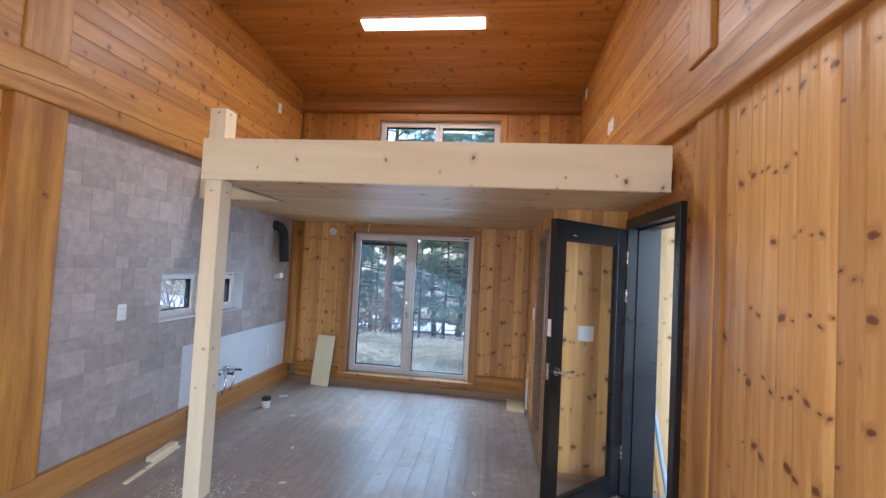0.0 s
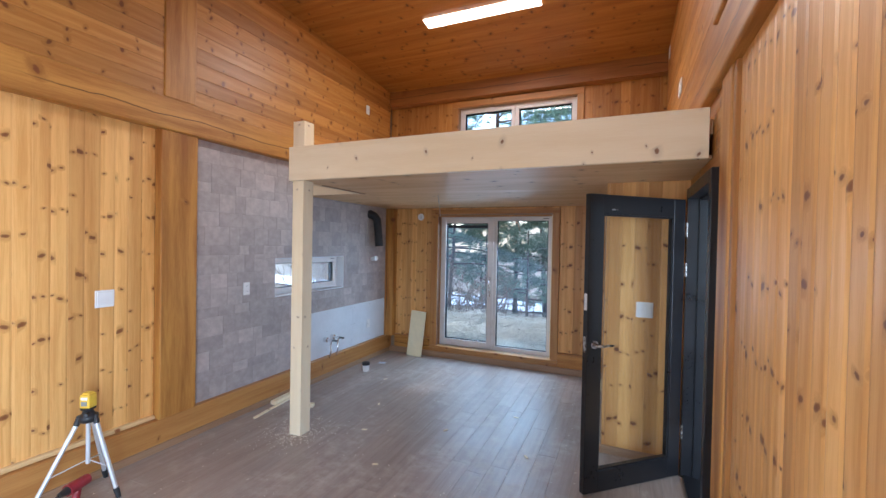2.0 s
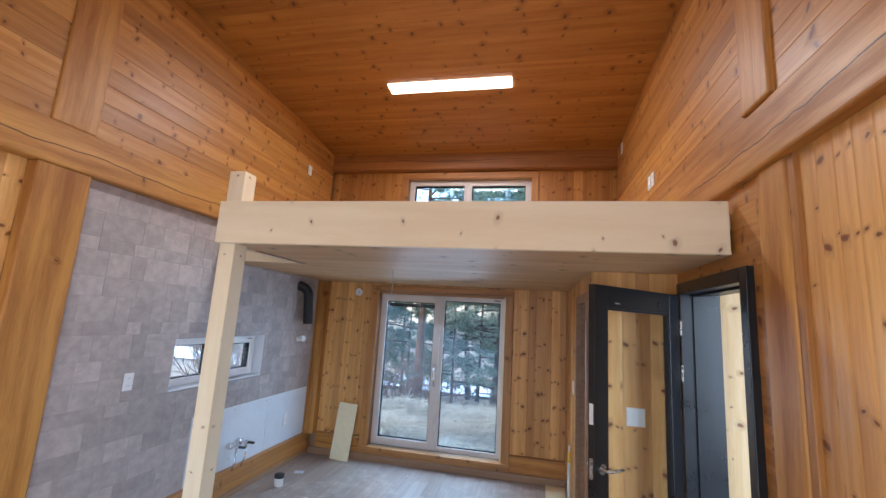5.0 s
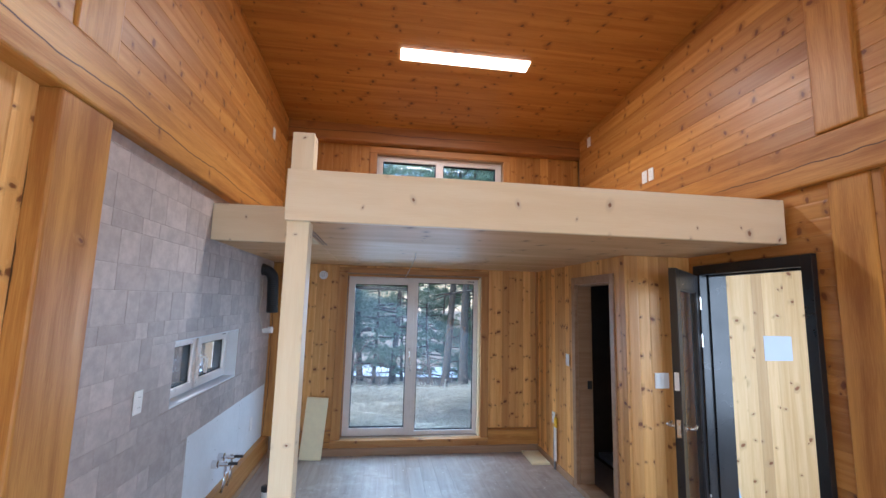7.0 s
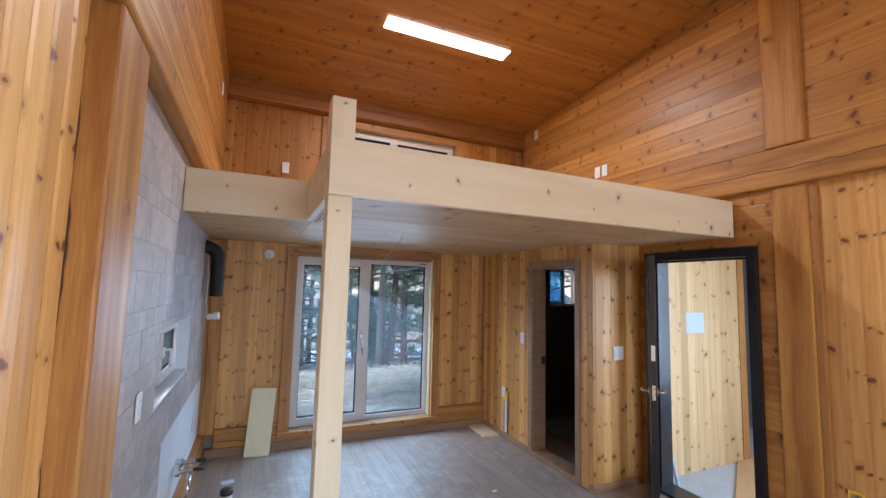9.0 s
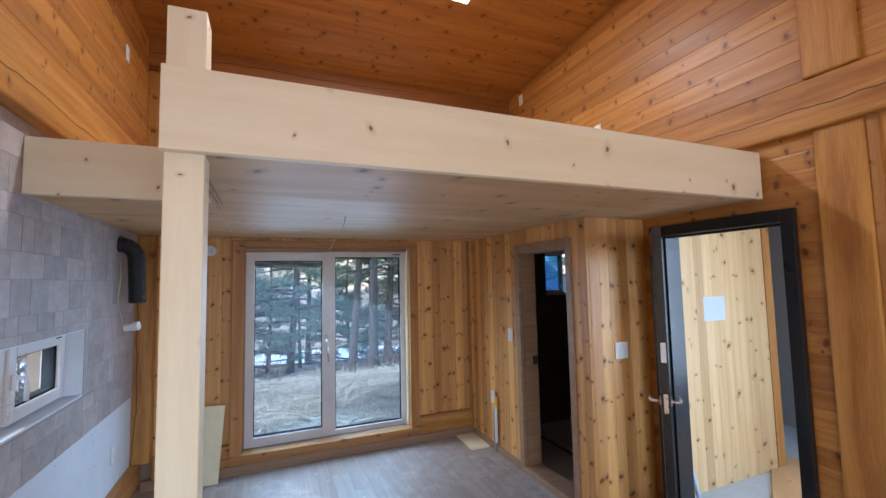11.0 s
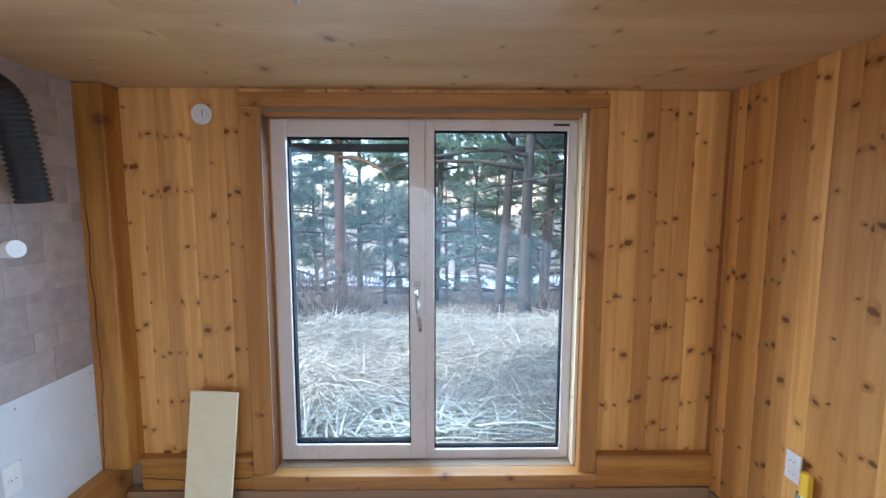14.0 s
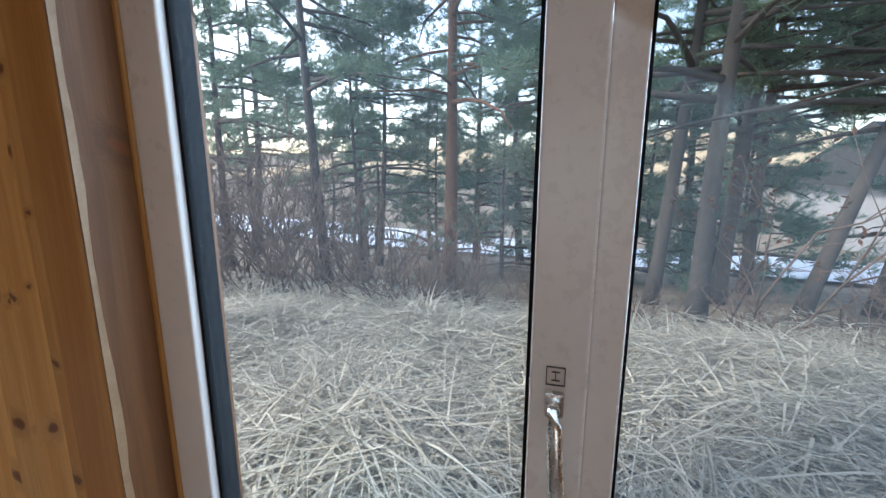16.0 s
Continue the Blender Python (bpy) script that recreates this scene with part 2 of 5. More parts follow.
PINE = timber("pine_panelling", (0.74, 0.418, 0.140), (0.565, 0.268, 0.068), 0.54, 0.42, 0.24, (3.6, 21.0), 0.0142, 0.0, (0.17, 0.052, 0.012))
# deeper orange than the panelling: the lamp's warm light is put into this colour
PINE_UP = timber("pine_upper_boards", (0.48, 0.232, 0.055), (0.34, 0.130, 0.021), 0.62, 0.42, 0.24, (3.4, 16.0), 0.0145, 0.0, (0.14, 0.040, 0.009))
# ceiling pine carries warm lamp tone and dim bounce light in its colour
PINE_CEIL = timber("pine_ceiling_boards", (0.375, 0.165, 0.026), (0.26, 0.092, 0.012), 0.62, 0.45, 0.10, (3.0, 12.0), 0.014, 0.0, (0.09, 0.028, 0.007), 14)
BEAM = timber("stained_beam", (0.56, 0.275, 0.057), (0.30, 0.108, 0.016), 0.34, 0.45, 0.08, (1.5, 5.0), 0.024, 0.9, (0.17, 0.05, 0.012), 11)
# darker tone than stained_beam, used on the end wall's top rail
DARKBEAM = timber("dark_orange_beam", (0.299, 0.120, 0.024), (0.207, 0.070, 0.011), 0.34, 0.45, 0.08, (1.5, 5.0), 0.024, 0.9, (0.12, 0.04, 0.01))
TRIM = timber("pine_trim", (0.49, 0.242, 0.068), (0.36, 0.150, 0.036), 0.35, 0.42, 0.08, (2.6, 9.0), 0.013)
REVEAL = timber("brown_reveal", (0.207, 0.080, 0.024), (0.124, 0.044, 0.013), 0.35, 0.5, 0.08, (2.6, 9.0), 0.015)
NEWPINE = timber("new_spruce", (0.89, 0.795, 0.585), (0.81, 0.69, 0.465), 0.60, 0.55, 0.05, (3.6, 7.0), 0.0105, 0.0, (0.24, 0.12, 0.06), 8)
PLY = timber("spruce_plywood", (0.68, 0.455, 0.240), (0.55, 0.345, 0.168), 0.55, 0.55, 0.05, (2.4, 6.5), 0.015, 0.0, (0.26, 0.15, 0.085), 6)
PORCH_PINE = timber("pale_porch_pine", (0.68, 0.475, 0.245), (0.57, 0.360, 0.155), 0.5, 0.5)
FRAMEWOOD = timber("laminated_door_frame", (0.365, 0.228, 0.135), (0.282, 0.160, 0.086), 0.0, 0.4, 0.05)
TILE = piece_stone("warm_grey_tile", (0.419, 0.365, 0.347), 0.16, 0.55, 0.12)
GROUT = plain("tile_grout", (0.354, 0.310, 0.290), 0.9, 0, 0.1, 20)
FLOOR = laminate("oak_laminate")
PLASTER = plain("pale_wall_board", (0.70, 0.73, 0.77), 0.6, 0, 0.05, 5, 0.08)
SHEATH = plain("wall_sheathing", (0.30, 0.22, 0.15), 0.8)
UPVC = plain("white_upvc", (0.708, 0.662, 0.642), 0.3, 0, 0.03, 6)
GASKET = plain("black_rubber", (0.006, 0.0065, 0.008), 0.8)
GASKET.node_tree.nodes["Principled BSDF"].inputs["Specular IOR Level"].default_value = 0.1
GLASS = glass_mat("window_glass")
# the bluish light outdoors is put into this pane's tint
FROSTED = glass_mat("sky_tinted_obscured_glass", (0.42, 0.72, 1.0), 0.12)
BLACKDOOR = plain("black_door_laminate", (0.012, 0.012, 0.014), 0.32, 0, 0.2, 6)
STEEL = plain("brushed_steel", (0.62, 0.61, 0.60), 0.25, 1.0, 0.05, 30)
BRASS = plain("satin_brass", (0.70, 0.55, 0.32), 0.28, 1.0, 0.05, 30)
CHROME = plain("chrome", (0.75, 0.75, 0.76), 0.12, 1.0, 0.03, 30)
WHITEPLASTIC = plain("white_plastic", (0.80, 0.80, 0.80), 0.35, 0, 0.03, 10)
GREYPLASTIC = plain("grey_plastic_slots", (0.25, 0.25, 0.26), 0.5)
BLACKPLASTIC = plain("black_plastic", (0.02, 0.02, 0.022), 0.45, 0, 0.2, 12)
DUCT = plain("black_rubber_duct", (0.016, 0.016, 0.018), 0.5, 0, 0.2, 14)
FOAM = plain("yellow_foam_board", (0.86, 0.78, 0.53), 0.8, 0, 0.05, 16, 0.15)
PAPER = plain("pale_paper", (0.56, 0.62, 0.72), 0.8, 0, 0.02, 8)
YELLOW = plain("yellow_plastic", (0.85, 0.56, 0.05), 0.45, 0, 0.06, 10)
RED = plain("red_plastic", (0.26, 0.016, 0.024), 0.4, 0, 0.1, 10)
ALU = plain("aluminium_tube", (0.74, 0.78, 0.83), 0.38, 0.6, 0.04, 20)
DIFFUSER = glowing("lit_diffuser", (1.0, 0.94, 0.84), 2.2)
# very dark base colours for the bathroom's walls and floor
DARKWALL = plain("dark_bathroom_wall", (0.085, 0.068, 0.056), 0.6, 0, 0.2, 4)
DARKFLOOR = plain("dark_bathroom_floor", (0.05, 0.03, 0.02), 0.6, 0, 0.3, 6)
GREYWALL = plain("grey_block_wall", (0.36, 0.36, 0.37), 0.85, 0, 0.08, 4, 0.1)
PORCHFLOOR = plain("blue_grey_porch_floor", (0.50, 0.55, 0.61), 0.5, 0, 0.12, 4)
SAWDUST = plain("sawdust", (0.78, 0.71, 0.60), 0.95, 0, 0.15, 40)
CABLE = plain("grey_cable", (0.50, 0.45, 0.40), 0.5)
BLUEPIPE = plain("pale_blue_pipe", (0.42, 0.56, 0.72), 0.4)
REDHOSE = plain("red_hose", (0.40, 0.06, 0.05), 0.45)


# ---- building helpers ----
def part(name, data, material, parent=None, label="", m=None):
    """Links a bmesh or a mesh as one mesh object under a thing or a part."""
    if isinstance(data, bmesh.types.BMesh):
        me = bpy.data.meshes.new(name)
        data.to_mesh(me)
        data.free()
    else:
        me = data
    if material is not None and not me.materials:
        me.materials.append(material)
    ob = new(name, me)
    if parent is not None:
        ob.parent = parent
    if m is not None:
        ob.matrix_basis = m
    if label:
        ob["label"] = label
    return ob


def axes(origin, along, out):
    """A pose whose x runs along and whose z points out."""
    x, z = Vector(along).normalized(), Vector(out).normalized()
    y = z.cross(x)
    m = Matrix((x, y, z)).transposed().to_4x4()
    m.translation = origin
    return m


MESHES = {}


def board_mesh(length, width, thick, chamfer, material):
    """A board, tile or plank: back on z = 0, front edges eased by chamfer or (inset, depth), length along x."""
    key = (round(length, 3), round(width, 3), round(thick, 3), chamfer, material.name)
    if key in MESHES:
        return MESHES[key]
    a, b = length / 2, width / 2
    i, c = chamfer if isinstance(chamfer, tuple) else (chamfer, chamfer)
    rings = []
    for z, i in ((0, 0), (thick - c, 0), (thick, i)):
        rings += [(-a + i, -b + i, z), (a - i, -b + i, z), (a - i, b - i, z), (-a + i, b - i, z)]
    faces = [(3, 2, 1, 0), (8, 9, 10, 11)]
    for k in (0, 4):
        faces += [(k + i, k + (i + 1) % 4, k + 4 + (i + 1) % 4, k + 4 + i) for i in range(4)]
    me = bpy.data.meshes.new("piece")
    me.from_pydata(rings, [], faces)
    me.materials.append(material)
    MESHES[key] = me
    return me


def box(bm, lo, hi, bevel=0.0):
    """Adds a box between two corners, with its edges eased."""
    lo, hi = Vector(lo), Vector(hi)
    made = bmesh.ops.create_cube(bm, size=1.0, matrix=Matrix.Translation((lo + hi) / 2) @ Matrix.Diagonal((*(hi - lo), 1)))
    if bevel:
        edges = list({e for v in made["verts"] for e in v.link_edges})
        bmesh.ops.bevel(bm, geom=edges, offset=bevel, segments=2, profile=0.5, affect="EDGES")
    return bm


def boxes(*rows, bevel=0.0):
    bm = bmesh.new()
    for lo, hi in rows:
        box(bm, lo, hi, bevel)
    return bm


def cyl(bm, a, b, r1, r2=None, sides=16):
    """Adds a capped cylinder or cone from a to b."""
    a, b = Vector(a), Vector(b)
    d = b - a
    m = Matrix.Translation((a + b) / 2) @ d.to_track_quat("Z", "Y").to_matrix().to_4x4()
    bmesh.ops.create_cone(bm, cap_ends=True, segments=sides, radius1=r1, radius2=r1 if r2 is None else r2, depth=d.length, matrix=m)
    return bm


def cyls(*rows, sides=16):
    bm = bmesh.new()
    for row in rows:
        cyl(bm, *row, sides=sides)
    return bm


def tube(bm, pts, radii, sides=6):
    """Adds a bent, tapered tube through points."""
    rings = []
    for i, p in enumerate(pts):
        p = Vector(p)
        d = (Vector(pts[min(i + 1, len(pts) - 1)]) - Vector(pts[max(i - 1, 0)])).normalized()
        side = d.cross(Vector((0.13, 0.27, 0.95))).normalized()
        up = side.cross(d)
        r = radii[i] if isinstance(radii, (list, tuple)) else radii
        rings.append([bm.verts.new(p + (side * math.cos(k * math.tau / sides) + up * math.sin(k * math.tau / sides)) * r) for k in range(sides)])
    for r0, r1 in zip(rings, rings[1:]):
        for k in range(sides):
            f = bm.faces.new((r0[k], r0[(k + 1) % sides], r1[(k + 1) % sides], r1[k]))
            f.smooth = True
    bm.faces.new(rings[0][::-1])
    bm.faces.new(rings[-1])
    return bm


def lathe(bm, profile, sides=28, m=Matrix()):
    """Turns (radius, height) points round z."""
    rings = [[bm.verts.new(m @ Vector((r * math.cos(k * math.tau / sides), r * math.sin(k * math.tau / sides), z))) for k in range(sides)] for r, z in profile]
    for r0, r1 in zip(rings, rings[1:]):
        for k in range(sides):
            f = bm.faces.new((r0[k], r0[(k + 1) % sides], r1[(k + 1) % sides], r1[k]))
            f.smooth = True
    bm.faces.new(rings[0][::-1])
    bm.faces.new(rings[-1])
    return bm


def thing(name, label, category, m=None, group="", kind=""):
    ob = new(name)
    if m is not None:
        ob.matrix_basis = m
    return tagged(ob, label, category, group, kind)


def beam(name, lo, hi, material, parent, label="", axis="x", bevel=0.006):
    """A squared timber whose own x runs along its length."""
    lo, hi = Vector(lo), Vector(hi)
    mid, size = (lo + hi) / 2, hi - lo
    if axis == "x":
        m, s = axes(mid, (1, 0, 0), (0, 0, 1)), (size.x, size.y, size.z)
    elif axis == "y":
        m, s = axes(mid, (0, 1, 0), (0, 0, 1)), (size.y, size.x, size.z)
    else:
        m, s = axes(mid, (0, 0, 1), (1, 0, 0)), (size.z, size.y, size.x)
    h = Vector(s) / 2
    return part(name, boxes((-h, h), bevel=bevel), material, parent, label, m)


# ---- the setting ----
WEST, NORTH, EAST, PART, SWITCH = -2.585, 5.52, 1.16, 0.58, 3.566
SOFFIT, LOFT_TOP = 2.16, 2.44


def wall(name, label, *rows):
    return tagged(part(name, boxes(*rows), SHEATH), label, "wall", kind="structure")


wall_west = wall("wall_west", "long pine and tile clad wall with a small window", ((-2.88, -2.0, -0.3), (-2.645, 3.24, 4.6)), ((-2.88, 4.40, -0.3), (-2.645, 5.78, 4.6)),
                 ((-2.88, 3.24, -0.3), (-2.645, 4.40, 1.07)), ((-2.88, 3.24, 1.467), (-2.645, 4.40, 4.6)))
wall_north = wall("wall_north", "pine clad end wall with garden doors and a high window", ((-2.645, 5.545, -0.3), (-1.80, 5.78, 4.2)), ((-0.15, 5.545, -0.3), (1.66, 5.78, 2.95)),
                  ((-1.80, 5.545, -0.3), (-0.15, 5.78, 0.17)), ((-1.80, 5.545, 2.06), (-0.15, 5.78, 2.95)), ((-1.80, 5.545, 3.58), (2.7, 5.78, 4.2)),
                  ((-1.80, 5.545, 2.95), (-1.50, 5.78, 3.58)), ((0.12, 5.545, 2.95), (2.7, 5.78, 3.58)), ((2.25, 5.545, -0.3), (2.7, 5.78, 2.95)),
                  ((1.66, 5.545, -0.3), (2.25, 5.78, 1.50)), ((1.66, 5.545, 2.06), (2.25, 5.78, 2.95)))
# opening from y -1.72 to -0.40 is added, unseen, for the side fill lamp
wall_east = wall("wall_east", "pine clad side wall with the entrance door", ((1.19, -2.0, -0.3), (1.36, -1.72, 4.6)), ((1.19, -1.72, 2.49), (1.36, -0.40, 4.6)), ((1.19, -1.72, -0.3), (1.36, -0.40, 0.0)), ((1.19, -0.40, -0.3), (1.36, 2.51, 4.6)), ((1.19, 2.51, 2.085), (1.36, 3.47, 4.6)),
                 ((1.19, 3.47, 2.085), (1.36, 5.545, 4.6)), ((1.19, 3.47, -0.3), (1.36, 3.60, 2.085)))
wall_south = wall("wall_south", "plain pine wall closing the room with a wide glazed opening", ((-2.645, -2.0, -0.3), (-2.5, -1.8, 4.6)), ((0.5, -2.0, -0.3), (1.19, -1.8, 4.6)),
                  ((-2.5, -2.0, 2.2), (0.5, -1.8, 4.6)), ((-2.5, -2.0, -0.3), (0.5, -1.8, 0.04)))
wall_south.data.materials[0] = PINE
partition = wall("wall_partition", "pine clad partition round the dark bathroom", ((0.60, 3.60, -0.1), (0.735, 3.763, 2.16)), ((0.60, 4.46, -0.1), (0.735, 5.545, 2.16)),
                 ((0.60, 3.763, 1.965), (0.735, 4.46, 2.16)), ((0.735, 3.60, -0.1), (1.19, 3.70, 2.16)))

# floor slab; its planks come last
floor = tagged(part("floor", boxes(((-2.645, -2.0, -0.25), (1.19, 5.545, -0.012)), ), GROUT), "dusty grey oak laminate floor with sawdust", "floor", kind="structure")

# ceiling: slab and boards in one mesh
y = -1.9
cverts, cfaces = [], []
while y < 5.55:
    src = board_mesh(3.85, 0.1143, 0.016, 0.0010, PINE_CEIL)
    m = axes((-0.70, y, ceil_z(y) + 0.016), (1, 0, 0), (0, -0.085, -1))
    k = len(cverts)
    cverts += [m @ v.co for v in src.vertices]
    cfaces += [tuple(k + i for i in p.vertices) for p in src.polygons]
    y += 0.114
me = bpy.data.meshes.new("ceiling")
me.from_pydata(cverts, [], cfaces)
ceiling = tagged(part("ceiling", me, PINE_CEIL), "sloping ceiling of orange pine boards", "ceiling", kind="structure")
slab = boxes(((-2.9, -2.1, 0.0), (1.4, 5.9, 0.12)))
for v in slab.verts:
    v.co.z += ceil_z(v.co.y) + 0.022
tagged(part("roof", slab, SHEATH), "closed roof deck above the ceiling boards", "roof", kind="structure")


def boards(parent, origin, along, across, out, length, total, width, material, thick=0.014, chamfer=(0.012, 0.0015), name="board", skip=None):
    """A run of boards side by side, as pieces of a wall. origin: the run's first corner; total: how far it goes across."""
    count = max(1, round(total / width))
    w = total / count
    o, al, ac, ou = Vector(origin), Vector(along), Vector(across), Vector(out)
    for i in range(count):
        if skip and skip((i + 0.5) * w):
            continue
        centre = o + al * length / 2 + ac * (i + 0.5) * w
        part(name, board_mesh(length, w - 0.0004, thick, chamfer, material), None, parent, "", axes(centre, al, ou))


X, Y, Z = (1, 0, 0), (0, 1, 0), (0, 0, 1)
NX, NY = (-1, 0, 0), (0, -1, 0)

# posts, rails and sills of the timber frame
frame_west = tagged(new("timber_frame_west"), "orange stained posts, rail and sill of the tiled wall", "timber frame", kind="structure")
beam("rail", (-2.68, -1.8, 2.50), (-2.535, 5.52, 2.75), BEAM, frame_west, "", "y", 0.012)
beam("post", (-2.68, 2.03, 0.245), (-2.548, 2.33, 2.50), BEAM, frame_west, "", "z", 0.010)
beam("post", (-2.68, 2.05, 2.75), (-2.548, 2.31, 4.20), BEAM, frame_west, "", "z", 0.010)
beam("post", (-2.68, 5.41, 0.245), (-2.475, 5.545, 2.16), BEAM, frame_west, "", "z", 0.010)
beam("sill_beam", (-2.68, -1.8, 0.052), (-2.562, 5.545, 0.247), TRIM, frame_west, "", "y", 0.008)
beam("skirting", (-2.68, -1.8, -0.01), (-2.552, 5.48, 0.055), FRAMEWOOD, frame_west, "", "y", 0.004)
beam("ledge", (-2.645, -1.8, 0.249), (-2.597, 2.03, 0.281), PORCH_PINE, frame_west, "", "y", 0.006)
frame_east = tagged(new("timber_frame_east"), "orange stained post and cracked rail beside the entrance", "timber frame", kind="structure")
beam("rail", (1.112, -1.8, 2.49), (1.25, 5.40, 2.765), BEAM, frame_east, "", "y", 0.012)
beam("post", (1.140, 2.185, 0.0), (1.25, 2.400, 2.49), BEAM, frame_east, "", "z", 0.010)
beam("post", (1.095, 2.165, 2.765), (1.25, 2.405, 4.25), BEAM, frame_east, "", "z", 0.010)
beam("trim", (1.150, 2.14, 0.0), (1.19, 2.185, 2.49), TRIM, frame_east, "", "z", 0.005)
frame_north = tagged(new("timber_frame_north"), "dark orange top rail and sills of the end wall", "timber frame", kind="structure")
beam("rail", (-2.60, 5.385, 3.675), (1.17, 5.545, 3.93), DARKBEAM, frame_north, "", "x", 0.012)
for x0, x1 in ((-2.475, -1.885), (-0.055, 0.565)):
    beam("sill_beam", (x0, 5.485, 0.082), (x1, 5.545, 0.245), BEAM, frame_north, "", "x", 0.006)
    beam("trim", (x0, 5.470, 0.245), (x1, 5.545, 0.268), TRIM, frame_north, "", "x", 0.006)
beam("skirting", (-2.55, 5.475, -0.01), (0.565, 5.545, 0.080), FRAMEWOOD, frame_north, "", "x", 0.004)
beam("skirting", (0.560, 4.51, -0.01), (0.60, 5.475, 0.062), FRAMEWOOD, partition, "", "y", 0.004)
beam("skirting", (0.566, 3.532, -0.01), (1.14, 3.60, 0.062), FRAMEWOOD, partition, "", "x", 0.004)

# garden doors: casing round the opening
casing = tagged(new("door_casing"), "pine casing and deep reveal round the garden doors", "casing", kind="structure")
beam("trim", (-1.885, 5.488, 0.10), (-1.780, 5.545, 2.075), TRIM, casing, "", "z", 0.006)
beam("trim", (-0.150, 5.488, 0.10), (-0.055, 5.545, 2.075), TRIM, casing, "", "z", 0.006)
beam("trim", (-1.885, 5.486, 2.075), (-0.055, 5.545, 2.140), TRIM, casing, "", "x", 0.006)
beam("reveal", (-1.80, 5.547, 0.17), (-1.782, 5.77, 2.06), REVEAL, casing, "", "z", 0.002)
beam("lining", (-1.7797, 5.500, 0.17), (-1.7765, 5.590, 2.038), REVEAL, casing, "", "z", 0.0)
beam("bead", (-1.7797, 5.590, 0.17), (-1.769, 5.5975, 2.038), TRIM, casing, "", "z", 0.002)
b = bmesh.new()
edge = []
for i in range(48):
    z = 0.17 + 1.868 * i / 47
    w = 0.015 + 0.010 * noise.noise((z * 4.2, 1.7, 0)) + 0.004 * noise.noise((z * 17, 0.3, 0))
    edge.append([b.verts.new(p) for p in ((-1.7797, 5.489, z), (-1.7752, 5.489, z), (-1.7762, 5.489 + w, z), (-1.7768, 5.491 + w, z))])
for r0, r1 in zip(edge, edge[1:]):
    for i in range(3):
        b.faces.new((r0[i], r0[i + 1], r1[i + 1], r1[i]))
part("waney_edge", b, FRAMEWOOD, casing)
beam("reveal", (-0.168, 5.547, 0.17), (-0.15, 5.77, 2.06), NEWPINE, casing, "", "z", 0.002)
beam("reveal", (-1.782, 5.547, 2.040), (-0.168, 5.77, 2.06), TRIM, casing, "", "x", 0.002)
beam("sill", (-1.885, 5.462, 0.135), (-0.055, 5.60, 0.168), TRIM, casing, "", "x", 0.006)
beam("riser", (-1.885, 5.478, 0.082), (-0.055, 5.544, 0.135), TRIM, casing, "", "x", 0.003)


def pane(name, lo, hi, parent):
    ob = part(name, boxes((lo, hi)), GLASS, parent)
    ob.visible_shadow = False
    return ob


def ring(lo, hi, w, y0, y1, bevel=0.004):
    """A rectangular frame in the x-z plane, as one mesh."""
    (x0, z0), (x1, z1) = lo, hi
    return boxes(((x0, y0, z0), (x0 + w, y1, z1)), ((x1 - w, y0, z0), (x1, y1, z1)), ((x0 + w, y0, z0), (x1 - w, y1, z0 + w)), ((x0 + w, y0, z1 - w), (x1 - w, y1, z1)), bevel=bevel)


def sash(parent, name, x0, z0, x1, z1, w, y0, y1):
    """A white sash with black gasket and a pane, in the x-z plane. w: the frame's visible width."""
    s = part(name, ring((x0, z0), (x1, z1), w, y0, y1), UPVC, parent)
    g = 0.007
    part("gasket", ring((x0 + w, z0 + w), (x1 - w, z1 - w), g, y0 + 0.019, y1 + 0.003, 0.0), GASKET, s)
    pane("pane", (x0 + w + g, y0 + 0.024, z0 + w + g), (x1 - w - g, y0 + 0.032, z1 - w - g), s)
    return s


# garden doors: fixed leaf and opening leaf
window_1 = tagged(new("window_1"), "white upvc garden doors with two tall panes", "window", kind="structure")
part("window_frame", ring((-1.782, 0.168), (-0.168, 2.040), 0.030, 5.615, 5.668), UPVC, window_1)
sash(window_1, "opening_leaf", -1.776, 0.180, -0.972, 2.030, 0.083, 5.598, 5.662)
sash(window_1, "fixed_leaf", -0.972, 0.176, -0.172, 2.032, 0.048, 5.612, 5.662)
screen = part("screen_rail", boxes(((-1.74, 5.705, 1.883), (-1.0, 5.735, 1.928)), bevel=0.004), BLACKPLASTIC, window_1)
part("label_strip", boxes(((-0.30, 5.6095, 2.008), (-0.215, 5.6125, 2.018))), GASKET, window_1)
hd = part("door_handle", boxes(((-1.031, 5.583, 1.112), (-1.003, 5.600, 1.150)), bevel=0.004), STEEL, window_1, "brushed steel lever handle")
lever = bmesh.new()
tube(lever, [(-1.017, 5.59, 1.132), (-1.017, 5.560, 1.134), (-1.016, 5.550, 1.118), (-1.008, 5.552, 1.02), (-0.998, 5.556, 0.925)], [0.009, 0.009, 0.011, 0.012, 0.011], 12)
part("lever", lever, STEEL, hd)
part("symbol_plate", ring((-1.031, 1.158), (-1.003, 1.188), 0.0015, 5.5955, 5.5985, 0.0), BLACKPLASTIC, window_1)
part("symbol", boxes(((-1.023, 5.5955, 1.1655), (-1.011, 5.598, 1.167)), ((-1.023, 5.5955, 1.179), (-1.011, 5.598, 1.1805)), ((-1.0178, 5.5955, 1.167), (-1.0163, 5.598, 1.179))), BLACKPLASTIC, window_1)

